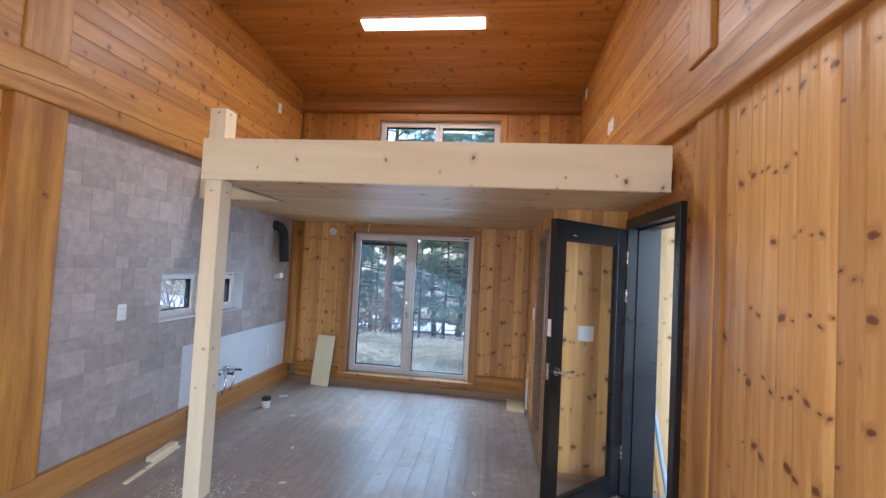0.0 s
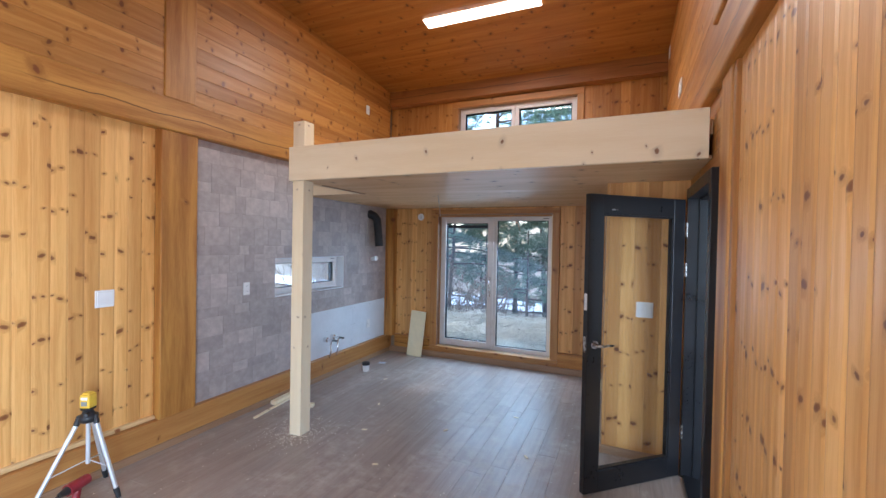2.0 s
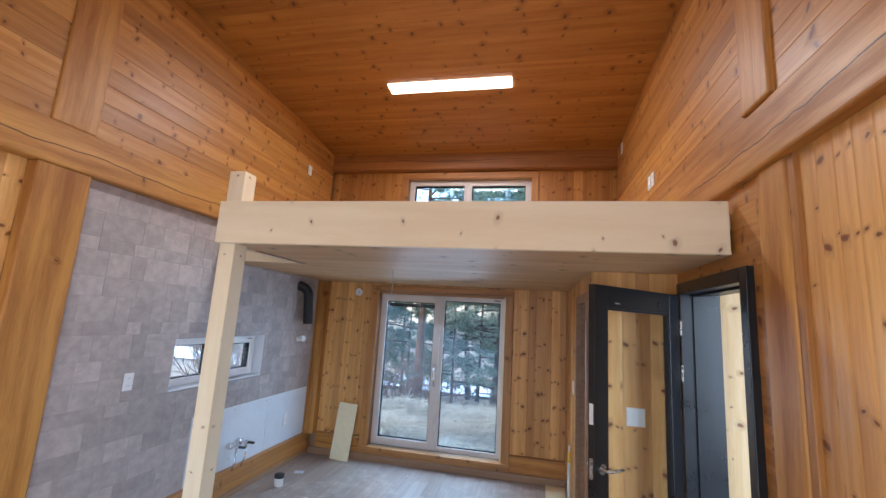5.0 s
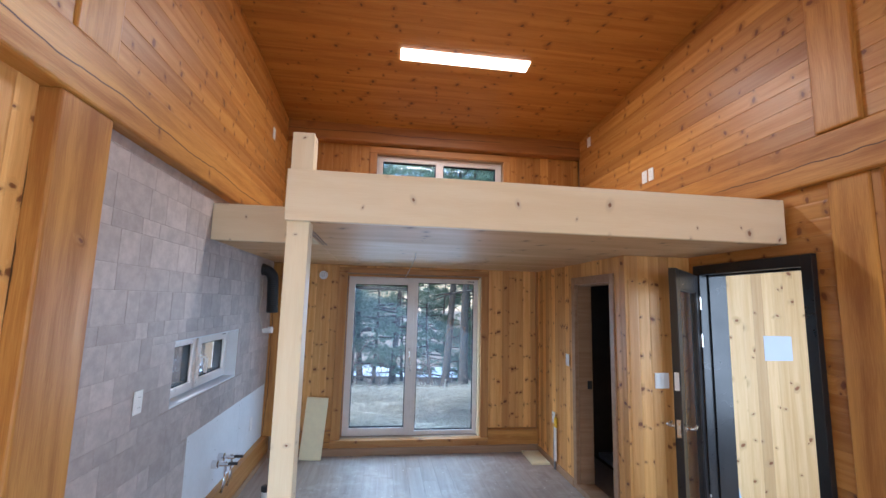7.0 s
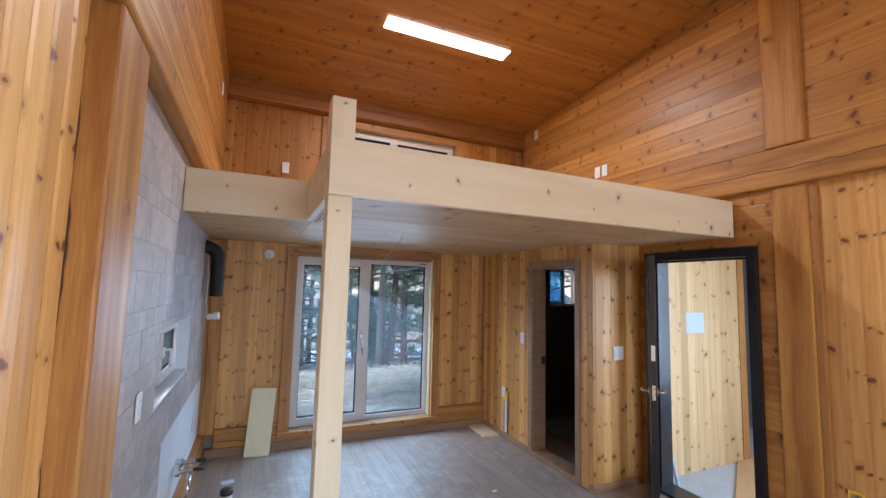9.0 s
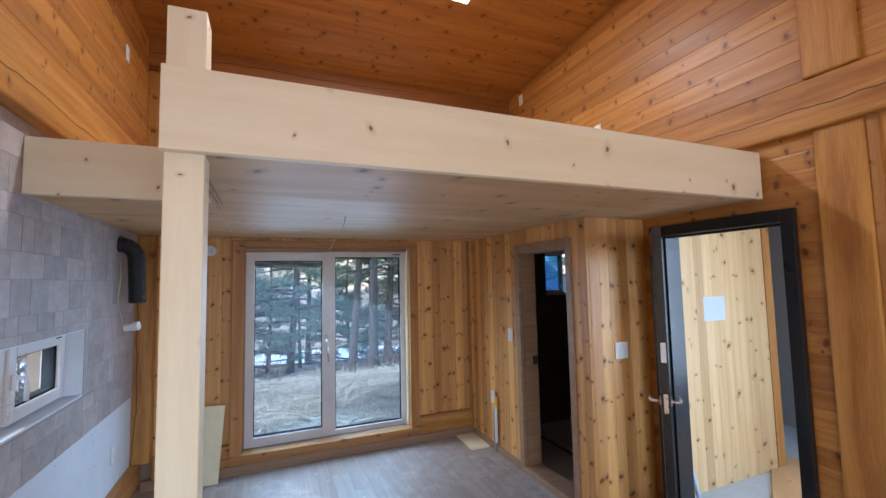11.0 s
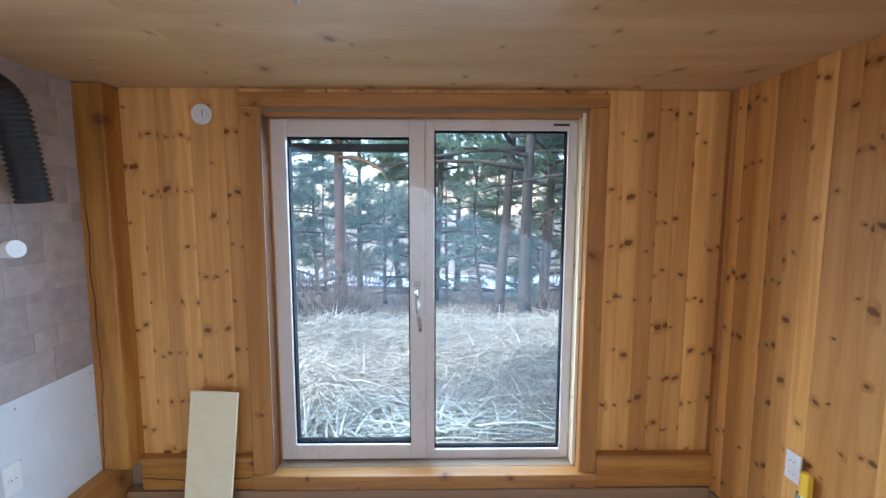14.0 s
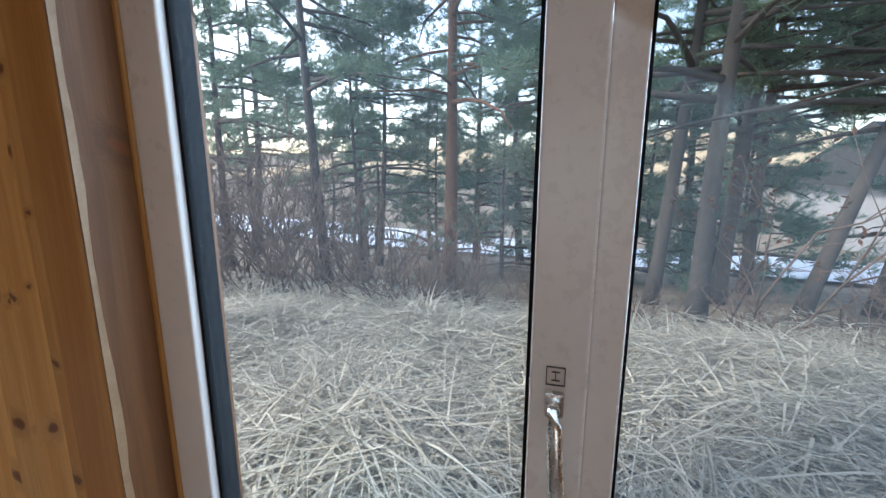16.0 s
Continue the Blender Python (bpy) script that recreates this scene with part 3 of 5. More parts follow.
# high window above the loft
window_2 = tagged(new("window_2"), "white upvc high window above the loft", "window", kind="structure")
part("window_frame", ring((-1.50, 2.95), (0.12, 3.58), 0.030, 5.60, 5.69), UPVC, window_2)
sash(window_2, "opening_leaf", -1.475, 2.975, -0.70, 3.560, 0.050, 5.585, 5.66)
sash(window_2, "fixed_leaf", -0.70, 2.975, 0.095, 3.560, 0.050, 5.600, 5.67)
for lo, hi, ax in (((-1.59, 5.490, 2.87), (-1.50, 5.545, 3.58), "z"), ((0.12, 5.490, 2.87), (0.205, 5.545, 3.58), "z"), ((-1.59, 5.488, 3.58), (0.205, 5.545, 3.665), "x")):
    beam("trim", lo, hi, TRIM, window_2, "", ax, 0.006)

# small window in the tiled wall
window_3 = tagged(new("window_3"), "small white upvc window in a tiled recess", "window", kind="structure")
turn = Matrix.Rotation(radians(90), 4, "Z")


def to_west(ob):
    for o in (ob, *ob.children_recursive):
        o.data.transform(Matrix.Translation((-2.735, 0, 0)) @ turn)
    return ob


part("window_frame", ring((3.24, 1.07), (4.36, 1.467), 0.030, -0.02, 0.06), UPVC, window_3).data.transform(Matrix.Translation((-2.735, 0, 0)) @ turn)
to_west(sash(window_3, "fixed_leaf", 3.26, 1.09, 3.76, 1.452, 0.045, -0.035, 0.03))
to_west(sash(window_3, "opening_leaf", 3.76, 1.085, 4.345, 1.457, 0.062, -0.050, 0.03))
hd = part("window_handle", boxes(((-2.687, 3.782, 1.245), (-2.669, 3.808, 1.315)), bevel=0.004), WHITEPLASTIC, window_3)
lever = bmesh.new()
tube(lever, [(-2.675, 3.795, 1.30), (-2.640, 3.795, 1.30), (-2.633, 3.795, 1.285), (-2.633, 3.795, 1.19)], [0.009, 0.009, 0.011, 0.010], 10)
part("lever", lever, WHITEPLASTIC, hd)
part("sill", boxes(((-2.79, 3.235, 1.055), (-2.613, 4.405, 1.071)), bevel=0.003), PLASTER, window_3)
part("reveal", boxes(((-2.79, 4.392, 1.07), (-2.615, 4.405, 1.472)), ((-2.79, 3.235, 1.07), (-2.615, 3.248, 1.472)), ((-2.79, 3.235, 1.460), (-2.615, 4.405, 1.473))), PLASTER, window_3)
part("label_strip", boxes(((-2.6865, 4.22, 1.434), (-2.684, 4.29, 1.441))), GASKET, window_3)

# bathroom window
window_4 = tagged(new("window_4"), "small bathroom window standing ajar", "window", kind="structure")
part("window_frame", ring((1.66, 1.50), (2.25, 2.06), 0.035, 5.60, 5.68), UPVC, window_4)
sash(window_4, "fixed_leaf", 1.69, 1.53, 1.99, 2.03, 0.025, 5.60, 5.66)
ajar = sash(window_4, "opening_leaf", -0.29, 1.53, 0, 2.03, 0.045, 0.0, 0.05)
for o in window_4.children_recursive:
    if o.name.startswith("pane") and o.parent != ajar:
        o.data.materials[0] = FROSTED
for o in (ajar, *ajar.children_recursive):
    o.data.transform(Matrix.Translation((2.22, 5.50, 0)) @ Matrix.Rotation(radians(38), 4, "Z"))

# ---- entrance door and bathroom doorway ----
door_1 = tagged(new("door_1"), "black entrance door with a glazed leaf standing open", "door", kind="structure")
part("door_frame", boxes(((1.125, 2.51, 0.0), (1.365, 2.578, 2.085)), ((1.125, 3.402, 0.0), (1.365, 3.47, 2.085)), ((1.125, 2.578, 2.012), (1.365, 3.402, 2.085)), bevel=0.004), BLACKDOOR, door_1)
part("rebate", boxes(((1.20, 2.578, 0.02), (1.24, 2.592, 2.0)), ((1.20, 3.388, 0.02), (1.24, 3.402, 2.0)), ((1.20, 2.592, 1.998), (1.24, 3.388, 2.012))), BLACKDOOR, door_1)
part("threshold", boxes(((1.14, 2.578, -0.01), (1.36, 3.402, 0.022)), bevel=0.004), BLACKDOOR, door_1)
LEAF = axes((1.115, 3.405, 0), (-0.61, -0.56, 0), Z)


def in_leaf(bm):
    bm.transform(LEAF)
    return bm


leaf = part("door_leaf", in_leaf(boxes(((0.0, -0.045, 0.012), (0.105, 0.0, 2.005)), ((0.715, -0.045, 0.012), (0.825, 0.0, 2.005)), ((0.105, -0.045, 0.012), (0.715, 0.0, 0.155)), ((0.105, -0.045, 1.875), (0.715, 0.0, 2.005)), bevel=0.003)), BLACKDOOR, door_1)
part("bead", in_leaf(ring((0.105, 0.155), (0.715, 1.875), 0.012, -0.038, -0.007, 0.0)), BLACKDOOR, leaf)
dp = part("pane", in_leaf(boxes(((0.117, -0.026, 0.167), (0.703, -0.018, 1.863)))), GLASS, leaf)
dp.visible_shadow = False
for side in (0.0, -0.045):
    s = 1 if side == 0.0 else -1
    rose = part("rose", in_leaf(cyls(((0.768, side, 1.008), (0.768, side + s * 0.010, 1.008), 0.027), sides=24)), STEEL, leaf)
    lv = bmesh.new()
    tube(lv, [(0.768, side, 1.008), (0.768, side + s * 0.045, 1.008), (0.755, side + s * 0.055, 1.008), (0.655, side + s * 0.052, 1.006)], [0.011, 0.010, 0.010, 0.008], 10)
    part("door_handle", in_leaf(lv), STEEL, rose, "satin lever handle")
part("latch", in_leaf(boxes(((0.822, -0.034, 0.955), (0.8275, -0.011, 1.06)), ((0.825, -0.028, 1.0), (0.834, -0.017, 1.02)))), STEEL, leaf)
part("strike_sticker", in_leaf(boxes(((0.8225, -0.036, 1.235), (0.8265, -0.009, 1.345)))), WHITEPLASTIC, leaf)
for z in (0.28, 1.45, 1.74):
    part("hinge", in_leaf(cyls(((-0.006, 0.008, z), (-0.006, 0.008, z + 0.10), 0.008), sides=12)), STEEL, leaf)
part("maker_mark", in_leaf(boxes(((0.60, 0.0005, 1.902), (0.655, 0.002, 1.910)))), STEEL, leaf)

door_2 = tagged(new("door_2"), "open bathroom doorway with a brown laminate frame", "door", kind="structure")
part("door_frame", boxes(((0.566, 3.711, 0.0), (0.602, 3.775, 2.028)), ((0.566, 4.443, 0.0), (0.602, 4.508, 2.028)), ((0.566, 3.775, 1.955), (0.602, 4.443, 2.028)), bevel=0.004), FRAMEWOOD, door_2)
part("jamb", boxes(((0.602, 3.763, 0.0), (0.745, 3.785, 1.965)), ((0.602, 4.435, 0.0), (0.745, 4.46, 1.965)), ((0.602, 3.785, 1.945), (0.745, 4.435, 1.965))), FRAMEWOOD, door_2)
part("threshold", boxes(((0.566, 3.775, -0.01), (0.745, 4.443, 0.045)), bevel=0.004), FRAMEWOOD, door_2)
part("strike_plate", boxes(((0.69, 4.429, 0.93), (0.735, 4.436, 1.01))), BLACKPLASTIC, door_2)

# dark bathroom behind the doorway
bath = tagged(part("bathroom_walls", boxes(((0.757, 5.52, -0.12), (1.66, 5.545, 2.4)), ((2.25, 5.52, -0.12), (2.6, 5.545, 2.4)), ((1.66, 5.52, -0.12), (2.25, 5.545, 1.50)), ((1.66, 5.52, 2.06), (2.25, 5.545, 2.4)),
                                           ((2.55, 3.70, -0.12), (2.62, 5.52, 2.4)), ((0.737, 4.462, -0.12), (0.757, 5.52, 2.4)), ((1.19, 3.70, -0.12), (2.55, 3.74, 2.4))), DARKWALL), "unfinished dark bathroom walls", "wall", kind="structure")
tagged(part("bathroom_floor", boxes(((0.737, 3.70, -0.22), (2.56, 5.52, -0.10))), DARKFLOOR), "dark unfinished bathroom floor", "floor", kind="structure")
tagged(part("bathroom_ceiling", boxes(((0.737, 3.60, 2.22), (2.62, 5.54, 2.30))), PLASTER), "pale flat bathroom ceiling", "ceiling", kind="structure")

# porch seen through the entrance
wall_porch = tagged(part("wall_porch", boxes(((1.36, 3.616, -0.12), (2.80, 3.70, 2.6)), ((2.63, 3.70, -0.12), (2.80, 5.0, 2.6))), SHEATH), "pale pine wall of the bright porch", "wall", kind="structure")
tagged(part("porch_floor", boxes(((1.365, 0.4, -0.30), (4.6, 5.6, -0.045))), PORCHFLOOR), "blue-grey concrete porch floor", "floor", kind="structure")
tagged(part("porch_far_walls", boxes(((4.0, 0.4, -0.1), (4.15, 5.6, 2.6)), ((2.80, 5.0, -0.1), (4.0, 5.2, 2.6)), ((1.36, 0.3, -0.1), (1.5, 0.4, 2.6)), ((3.3, 0.3, -0.1), (4.1, 0.4, 2.6))), GREYWALL), "grey block walls of the unfinished side room", "wall", kind="structure")
tagged(part("porch_ceiling", boxes(((1.365, 0.3, 2.45), (4.15, 3.61, 2.55)), ((2.80, 3.61, 2.45), (4.15, 5.2, 2.55))), PORCH_PINE), "pale boarded porch ceiling", "ceiling", kind="structure")
sheet = thing("plywood_sheet", "pale plywood sheet lying on the porch floor", "plywood sheet", axes((2.55, 2.85, -0.045), (0.86, 0.5, 0), Z))
part("sheet", boxes(((-0.85, -0.55, 0.0), (0.85, 0.62, 0.018)), bevel=0.002), PLY, sheet)
hose = bmesh.new()
tube(hose, [(2.75 + 0.17 * math.cos(a * 0.5) * (1 + 0.06 * math.sin(a * 1.7)), 3.02 + 0.15 * math.sin(a * 0.5), -0.013 + 0.002 * a) for a in range(26)], 0.012, 8)
part("coil", hose, REDHOSE, thing("air_hose", "coiled red hose lying on the plywood sheet", "hose"))
notice = tagged(part("paper_notice", boxes(((1.86, 3.5975, 1.325), (2.13, 3.5990, 1.530))), PAPER), "blank white paper sheet pinned to the porch wall", "paper")
tool = thing("grey_toolbox", "grey toolbox standing in the side room", "toolbox")
part("body", boxes(((3.1, 4.2, -0.045), (3.8, 4.75, 0.85)), bevel=0.02), GREYWALL, tool)
part("lid", boxes(((3.08, 4.18, 0.85), (3.82, 4.77, 0.93)), bevel=0.02), BLACKPLASTIC, tool)

pipe = thing("leaning_pipe", "pale blue plastic pipe leaning on the porch wall", "pipe")
part("pipe", cyls(((1.50, 3.46, -0.045), (1.368, 3.59, 0.92), 0.016), sides=14), BLUEPIPE, pipe)
lath = thing("leaning_lath", "thin timber lath leaning on the porch wall", "timber")
part("lath", cyls(((1.44, 3.47, -0.045), (1.36, 3.59, 0.74), 0.012), sides=4), TRIM, lath)

# ---- loft ----
loft = tagged(new("loft"), "pale new timber loft platform on one square post", "loft", kind="structure")
beam("front_fascia", (-1.885, 2.66, SOFFIT), (1.135, 2.70, LOFT_TOP), NEWPINE, loft, "", "x", 0.003)
beam("side_fascia", (-1.885, 2.826, SOFFIT), (-1.847, 3.60, LOFT_TOP - 0.005), NEWPINE, loft, "", "y", 0.003)
beam("rear_fascia", (-2.609, 3.60, SOFFIT), (-1.847, 3.64, LOFT_TOP - 0.01), NEWPINE, loft, "", "x", 0.003)
beam("soffit_panel", (-1.845, 2.702, SOFFIT + 0.004), (1.157, 5.519, SOFFIT + 0.022), PLY, loft, "", "x", 0.001)
beam("soffit_panel", (-2.609, 3.642, SOFFIT + 0.005), (-1.847, 5.519, SOFFIT + 0.023), PLY, loft, "", "x", 0.001)
beam("deck", (-1.845, 2.702, 2.30), (1.157, 5.51, 2.385), PLY, loft, "", "x", 0.001)
beam("deck", (-2.609, 3.642, 2.30), (-1.847, 5.51, 2.385), PLY, loft, "", "x", 0.001)
for x in (-1.822, -1.800):
    beam("bead_strip", (x, 3.00, SOFFIT - 0.004), (x + 0.008, 3.66, SOFFIT + 0.0035), FRAMEWOOD, loft, "", "y", 0.001)
post = thing("loft_post", "square pale timber post standing in sawdust", "post")
beam("post", (-1.880, 2.702, 0.0), (-1.762, 2.822, 2.664), NEWPINE, post, "", "z", 0.004)

# ---- lights and fittings ----


def ceiling_light(y, x=-0.68):
    ob = thing("ceiling_light", "long lit LED panel on the sloping ceiling", "ceiling light", axes((x, y, ceil_z(y)), X, (0, 0.085, 1)), "ceiling lights")
    part("housing", ring((-0.61, -0.080), (0.61, 0.080), 0.006, 0.0, 0.014, 0.001), WHITEPLASTIC, ob).data.transform(Matrix.Rotation(radians(90), 4, "X"))
    part("diffuser", boxes(((-0.604, -0.074, -0.012), (0.604, 0.074, -0.002))), DIFFUSER, ob, "glowing white diffuser")


ceiling_light(3.995)
# second panel is added out of view to carry the rear fill light
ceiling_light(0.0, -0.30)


def outlet(m, holes=2, label="white double wall socket"):
    """A socket plate, its face towards the pose's z."""
    ob = thing("wall_socket", label, "wall socket", m)
    part("plate", boxes(((-0.036, -0.060, 0.0), (0.036, 0.060, 0.009)), bevel=0.003), WHITEPLASTIC, ob)
    for k in range(holes):
        yy = (k - (holes - 1) / 2) * 0.052
        s = part("socket_face", cyls(((0, yy, 0.008), (0, yy, 0.0115), 0.020), sides=20), WHITEPLASTIC, ob)
        part("holes", cyls(((-0.009, yy, 0.0105), (-0.009, yy, 0.0125), 0.0032), ((0.009, yy, 0.0105), (0.009, yy, 0.0125), 0.0032), sides=8), GREYPLASTIC, s)
    return ob


def switch(m, rockers, label, width=0.118):
    ob = thing("light_switch", label, "light switch", m)
    part("plate", boxes(((-width / 2, -0.060, 0.0), (width / 2, 0.060, 0.009)), bevel=0.003), WHITEPLASTIC, ob)
    w = (width - 0.02) / rockers
    for k in range(rockers):
        x0 = -width / 2 + 0.01 + k * w
        part("rocker", boxes(((x0 + 0.001, -0.048, 0.008), (x0 + w - 0.001, 0.048, 0.0125)), bevel=0.002), WHITEPLASTIC, ob)
    return ob


west_face = lambda y, z, x=-2.607: axes((x, y, z), NY, X)
outlet(west_face(2.875, 1.186))
outlet(west_face(4.975, 0.497, -2.613), 1, "white single socket on the pale wall board")
switch(west_face(1.69, 1.225, -2.622), 1, "white blank switch plate on the pine wall")
outlet(west_face(4.80, 3.46, -2.558), 1, "small white socket high above the loft")
outlet(axes((-1.955, 5.505, 3.0), X, NY), 2, "white double socket on the loft end wall")
switch(axes((0.87, 3.551, 1.172), X, NY), 3, "white triple light switch beside the entrance", 0.120)
switch(axes((0.565, 4.605, 1.19), Y, NX), 1, "narrow white switch beside the bathroom doorway", 0.072)
outlet(axes((0.565, 4.985, 0.520), Y, NX), 2, "white wall socket above an open conduit")
outlet(axes((1.118, 4.03, 3.0), Y, NX), 2, "white double socket on the loft side wall")
outlet(axes((1.118, 3.93, 3.0), Y, NX), 2, "white double socket on the loft side wall")
outlet(axes((1.118, 5.12, 3.78), Y, NX), 1, "small white junction box under the ceiling")

vent = thing("wall_vent", "round white wall vent near the soffit", "vent", axes((-2.065, 5.506, 2.036), X, NY))
b = bmesh.new()
lathe(b, [(0.050, 0.0), (0.050, 0.006), (0.044, 0.012), (0.036, 0.010), (0.034, 0.004)])
part("rim", b, WHITEPLASTIC, vent)
b = bmesh.new()
lathe(b, [(0.010, 0.004), (0.028, 0.006), (0.027, 0.016), (0.020, 0.020), (0.004, 0.021)])
part("cap", b, WHITEPLASTIC, vent)
part("slot", boxes(((0.010, -0.018, 0.019), (0.014, 0.018, 0.022))), GREYPLASTIC, vent)

conduit = thing("cable_conduit", "white conduit and yellow box against the pine partition", "conduit")
part("box", boxes(((0.543, 4.895, 0.435), (0.566, 4.935, 0.535)), bevel=0.003), YELLOW, conduit)
part("pipe", cyls(((0.553, 4.915, 0.09), (0.553, 4.915, 0.44), 0.013), sides=14), WHITEPLASTIC, conduit)
b = bmesh.new()
tube(b, [(0.553, 4.93, 0.0), (0.548, 4.93, 0.06), (0.550, 4.945, 0.14), (0.553, 4.94, 0.44)], 0.012, 8)
part("flexible_pipe", b, GREYPLASTIC, conduit)

box_east = thing("junction_box", "small yellow flush box low on the pine wall", "junction box", axes((1.168, 2.035, 0.519), Y, NX))
part("body", boxes(((-0.038, -0.060, 0.0), (0.038, 0.060, 0.012)), bevel=0.003), YELLOW, box_east)
part("opening", boxes(((-0.027, -0.047, 0.0105), (0.027, 0.047, 0.0135)), bevel=0.001), BRASS, box_east)

# exhaust duct, bulb holder and their wires on the tiled wall
duct = thing("exhaust_duct", "black ribbed exhaust duct hanging from the tiled wall", "duct")
b = bmesh.new()
pts, rad = [], []
for i in range(90):
    s = i / 89
    a = min(1.0, s / 0.42) * radians(88)
    px, pz = 0.105 * math.sin(a), 0.105 * (1 - math.cos(a))
    drop = max(0.0, s - 0.42) / 0.58 * 0.34
    pts.append((-2.615 + px, 4.975 + 0.10 * s, 2.045 - pz - drop))
    rad.append(0.053 + (0.006 if i % 3 else -0.004))
tube(b, pts, rad, 20)
part("duct", b, DUCT, duct)
part("collar", cyls(((-2.612, 4.975, 2.045), (-2.596, 4.976, 2.044), 0.062), sides=24), DUCT, duct)
holder = thing("bulb_holder", "white bulb holder hanging on a loose wire", "bulb holder")
part("socket", cyls(((-2.555, 4.96, 1.415), (-2.49, 4.945, 1.425), 0.026), sides=20), WHITEPLASTIC, holder)
part("collar", cyls(((-2.50, 4.947, 1.424), (-2.465, 4.94, 1.428), 0.033), sides=20), WHITEPLASTIC, holder)
b = bmesh.new()
tube(b, [(-2.572, 4.86, 1.93), (-2.556, 4.835, 1.78), (-2.560, 4.80, 1.66), (-2.566, 4.83, 1.58), (-2.560, 4.93, 1.45), (-2.55, 4.96, 1.42)], 0.0045, 8)
part("wire", b, CABLE, holder)
wire = thing("ceiling_cable", "loose cable hanging from the loft soffit", "cable")
b = bmesh.new()
tube(b, [(-1.09, 3.95, 2.162), (-1.092, 3.97, 2.12), (-1.12, 4.06, 2.05), (-1.15, 4.15, 1.985), (-1.166, 4.19, 1.955)], 0.0035, 7)
part("cable", b, CABLE, wire)

# water taps on the pale wall board
for k, (y0, z0) in enumerate(((4.04, 0.455), (4.17, 0.465))):
    tap = thing("angle_valve", "chrome water valve with a black lever on the wall", "valve", None, "water valves")
    part("flange", cyls(((-2.612, y0, z0), (-2.570, y0, z0), 0.030), sides=20), CHROME, tap)
    part("body", cyls(((-2.612, y0, z0), (-2.49, y0, z0), 0.015), ((-2.515, y0, z0 + 0.02), (-2.515, y0, z0 - 0.05), 0.012), sides=14), CHROME, tap)
    part("lever", boxes(((-2.50, y0 - 0.010, z0 - 0.008), (-2.425, y0 + 0.012, z0 + 0.012)), bevel=0.004), BLACKPLASTIC, tap)
    b = bmesh.new()
    tube(b, [(-2.515, y0, z0 - 0.045), (-2.513, y0 - 0.004, z0 - 0.14), (-2.53, y0 - 0.01, 0.25)], 0.010, 10)
    part("hose", b, CHROME, tap, "braided steel hose")

# ---- loose things ----
jar = thing("paint_tub", "small white tub with a black lid on the floor", "tub", pose(-2.29, 4.46, 0))
b = bmesh.new()
lathe(b, [(0.036, 0.0), (0.042, 0.004), (0.044, 0.075), (0.044, 0.080)], 28)
part("tub", b, WHITEPLASTIC, jar)
b = bmesh.new()
lathe(b, [(0.047, 0.080), (0.048, 0.084), (0.048, 0.112), (0.045, 0.116), (0.010, 0.117)], 28)
part("lid", b, BLACKPLASTIC, jar, "black screw lid")


def plank(name, label, category, m, size, material, bevel=0.002):
    ob = thing(name, label, category, m)
    h = Vector((size[0] / 2, size[1] / 2, 0))
    part(name, boxes((-h, (h.x, h.y, size[2])), bevel=bevel), material, ob)
    return ob


plank("foam_board", "yellow foam board leaning on the end wall", "board", axes((-2.055, 5.412, 0.325), (0.04, 0.060, 0.64), (0, -0.64, 0.060)), (0.655, 0.235, 0.020), FOAM)
plank("foam_offcut", "yellow foam offcut lying flat on the floor", "board", axes((0.450, 5.255, 0.0), (0.03, 1, 0), Z), (0.40, 0.205, 0.020), FOAM)
plank("timber_strip", "thin pale timber strip lying along the wall", "timber", axes((-2.43, 3.10, 0.0), (-0.13, 1, 0), Z), (0.62, 0.030, 0.012), NEWPINE)
plank("timber_block", "short pale timber block by the skirting", "timber", axes((-2.50, 3.26, 0.0), (-0.10, 1, 0), Z), (0.30, 0.060, 0.038), NEWPINE)
plank("timber_offcut", "small pale timber offcut behind the post", "timber", axes((-2.13, 3.235, 0.0), (1, 0.35, 0), Z), (0.085, 0.055, 0.035), NEWPINE)
plank("paper_scrap", "white paper scrap lying on the floor", "paper", axes((-2.30, 4.87, 0.0), (1, 0.3, 0), Z), (0.10, 0.075, 0.002), PAPER, 0)
for x0, y0, a in ((-1.35, 3.05, 0.3), (-0.7, 3.35, 1.2), (-0.2, 3.9, 0.1), (0.05, 3.2, 2.2), (-1.9, 4.3, 0.9), (-0.95, 2.6, 0.5), (-1.55, 3.6, 1.9)):
    plank("wood_chip", "small wood chip on the floor", "wood chip", axes((x0, y0, 0.0), (math.cos(a), math.sin(a), 0), Z), (0.045, 0.018, 0.004), NEWPINE, 0)

# laser level on its tripod, with a drill below
tripod = thing("tripod", "small aluminium tripod with black fittings", "tripod")
hub = Vector((-2.37, 1.475, 0.52))
feet = (Vector((-2.44, 1.20, 0.0)), Vector((-2.20, 1.56, 0.0)), Vector((-2.53, 1.66, 0.0)))
for f in feet:
    out = Vector((f.x - hub.x, f.y - hub.y, 0)).normalized()
    top = hub + out * 0.040
    lg = part("leg", cyls((top, top.lerp(f, 0.90), 0.014, 0.0125), sides=8), ALU, tripod)
    part("foot", cyls((top.lerp(f, 0.88), f, 0.017, 0.014), sides=12), BLACKPLASTIC, lg)
    part("hinge", cyls((top + Vector((0, 0, 0.012)), top.lerp(f, 0.08), 0.018, 0.0165), sides=10), BLACKPLASTIC, lg)
    part("brace", cyls((top.lerp(f, 0.62), Vector((hub.x, hub.y, 0.245)), 0.004), sides=6), ALU, lg)
part("centre_column", cyls((hub + Vector((0, 0, -0.30)), hub + Vector((0, 0, 0.06)), 0.012), sides=14), ALU, tripod)
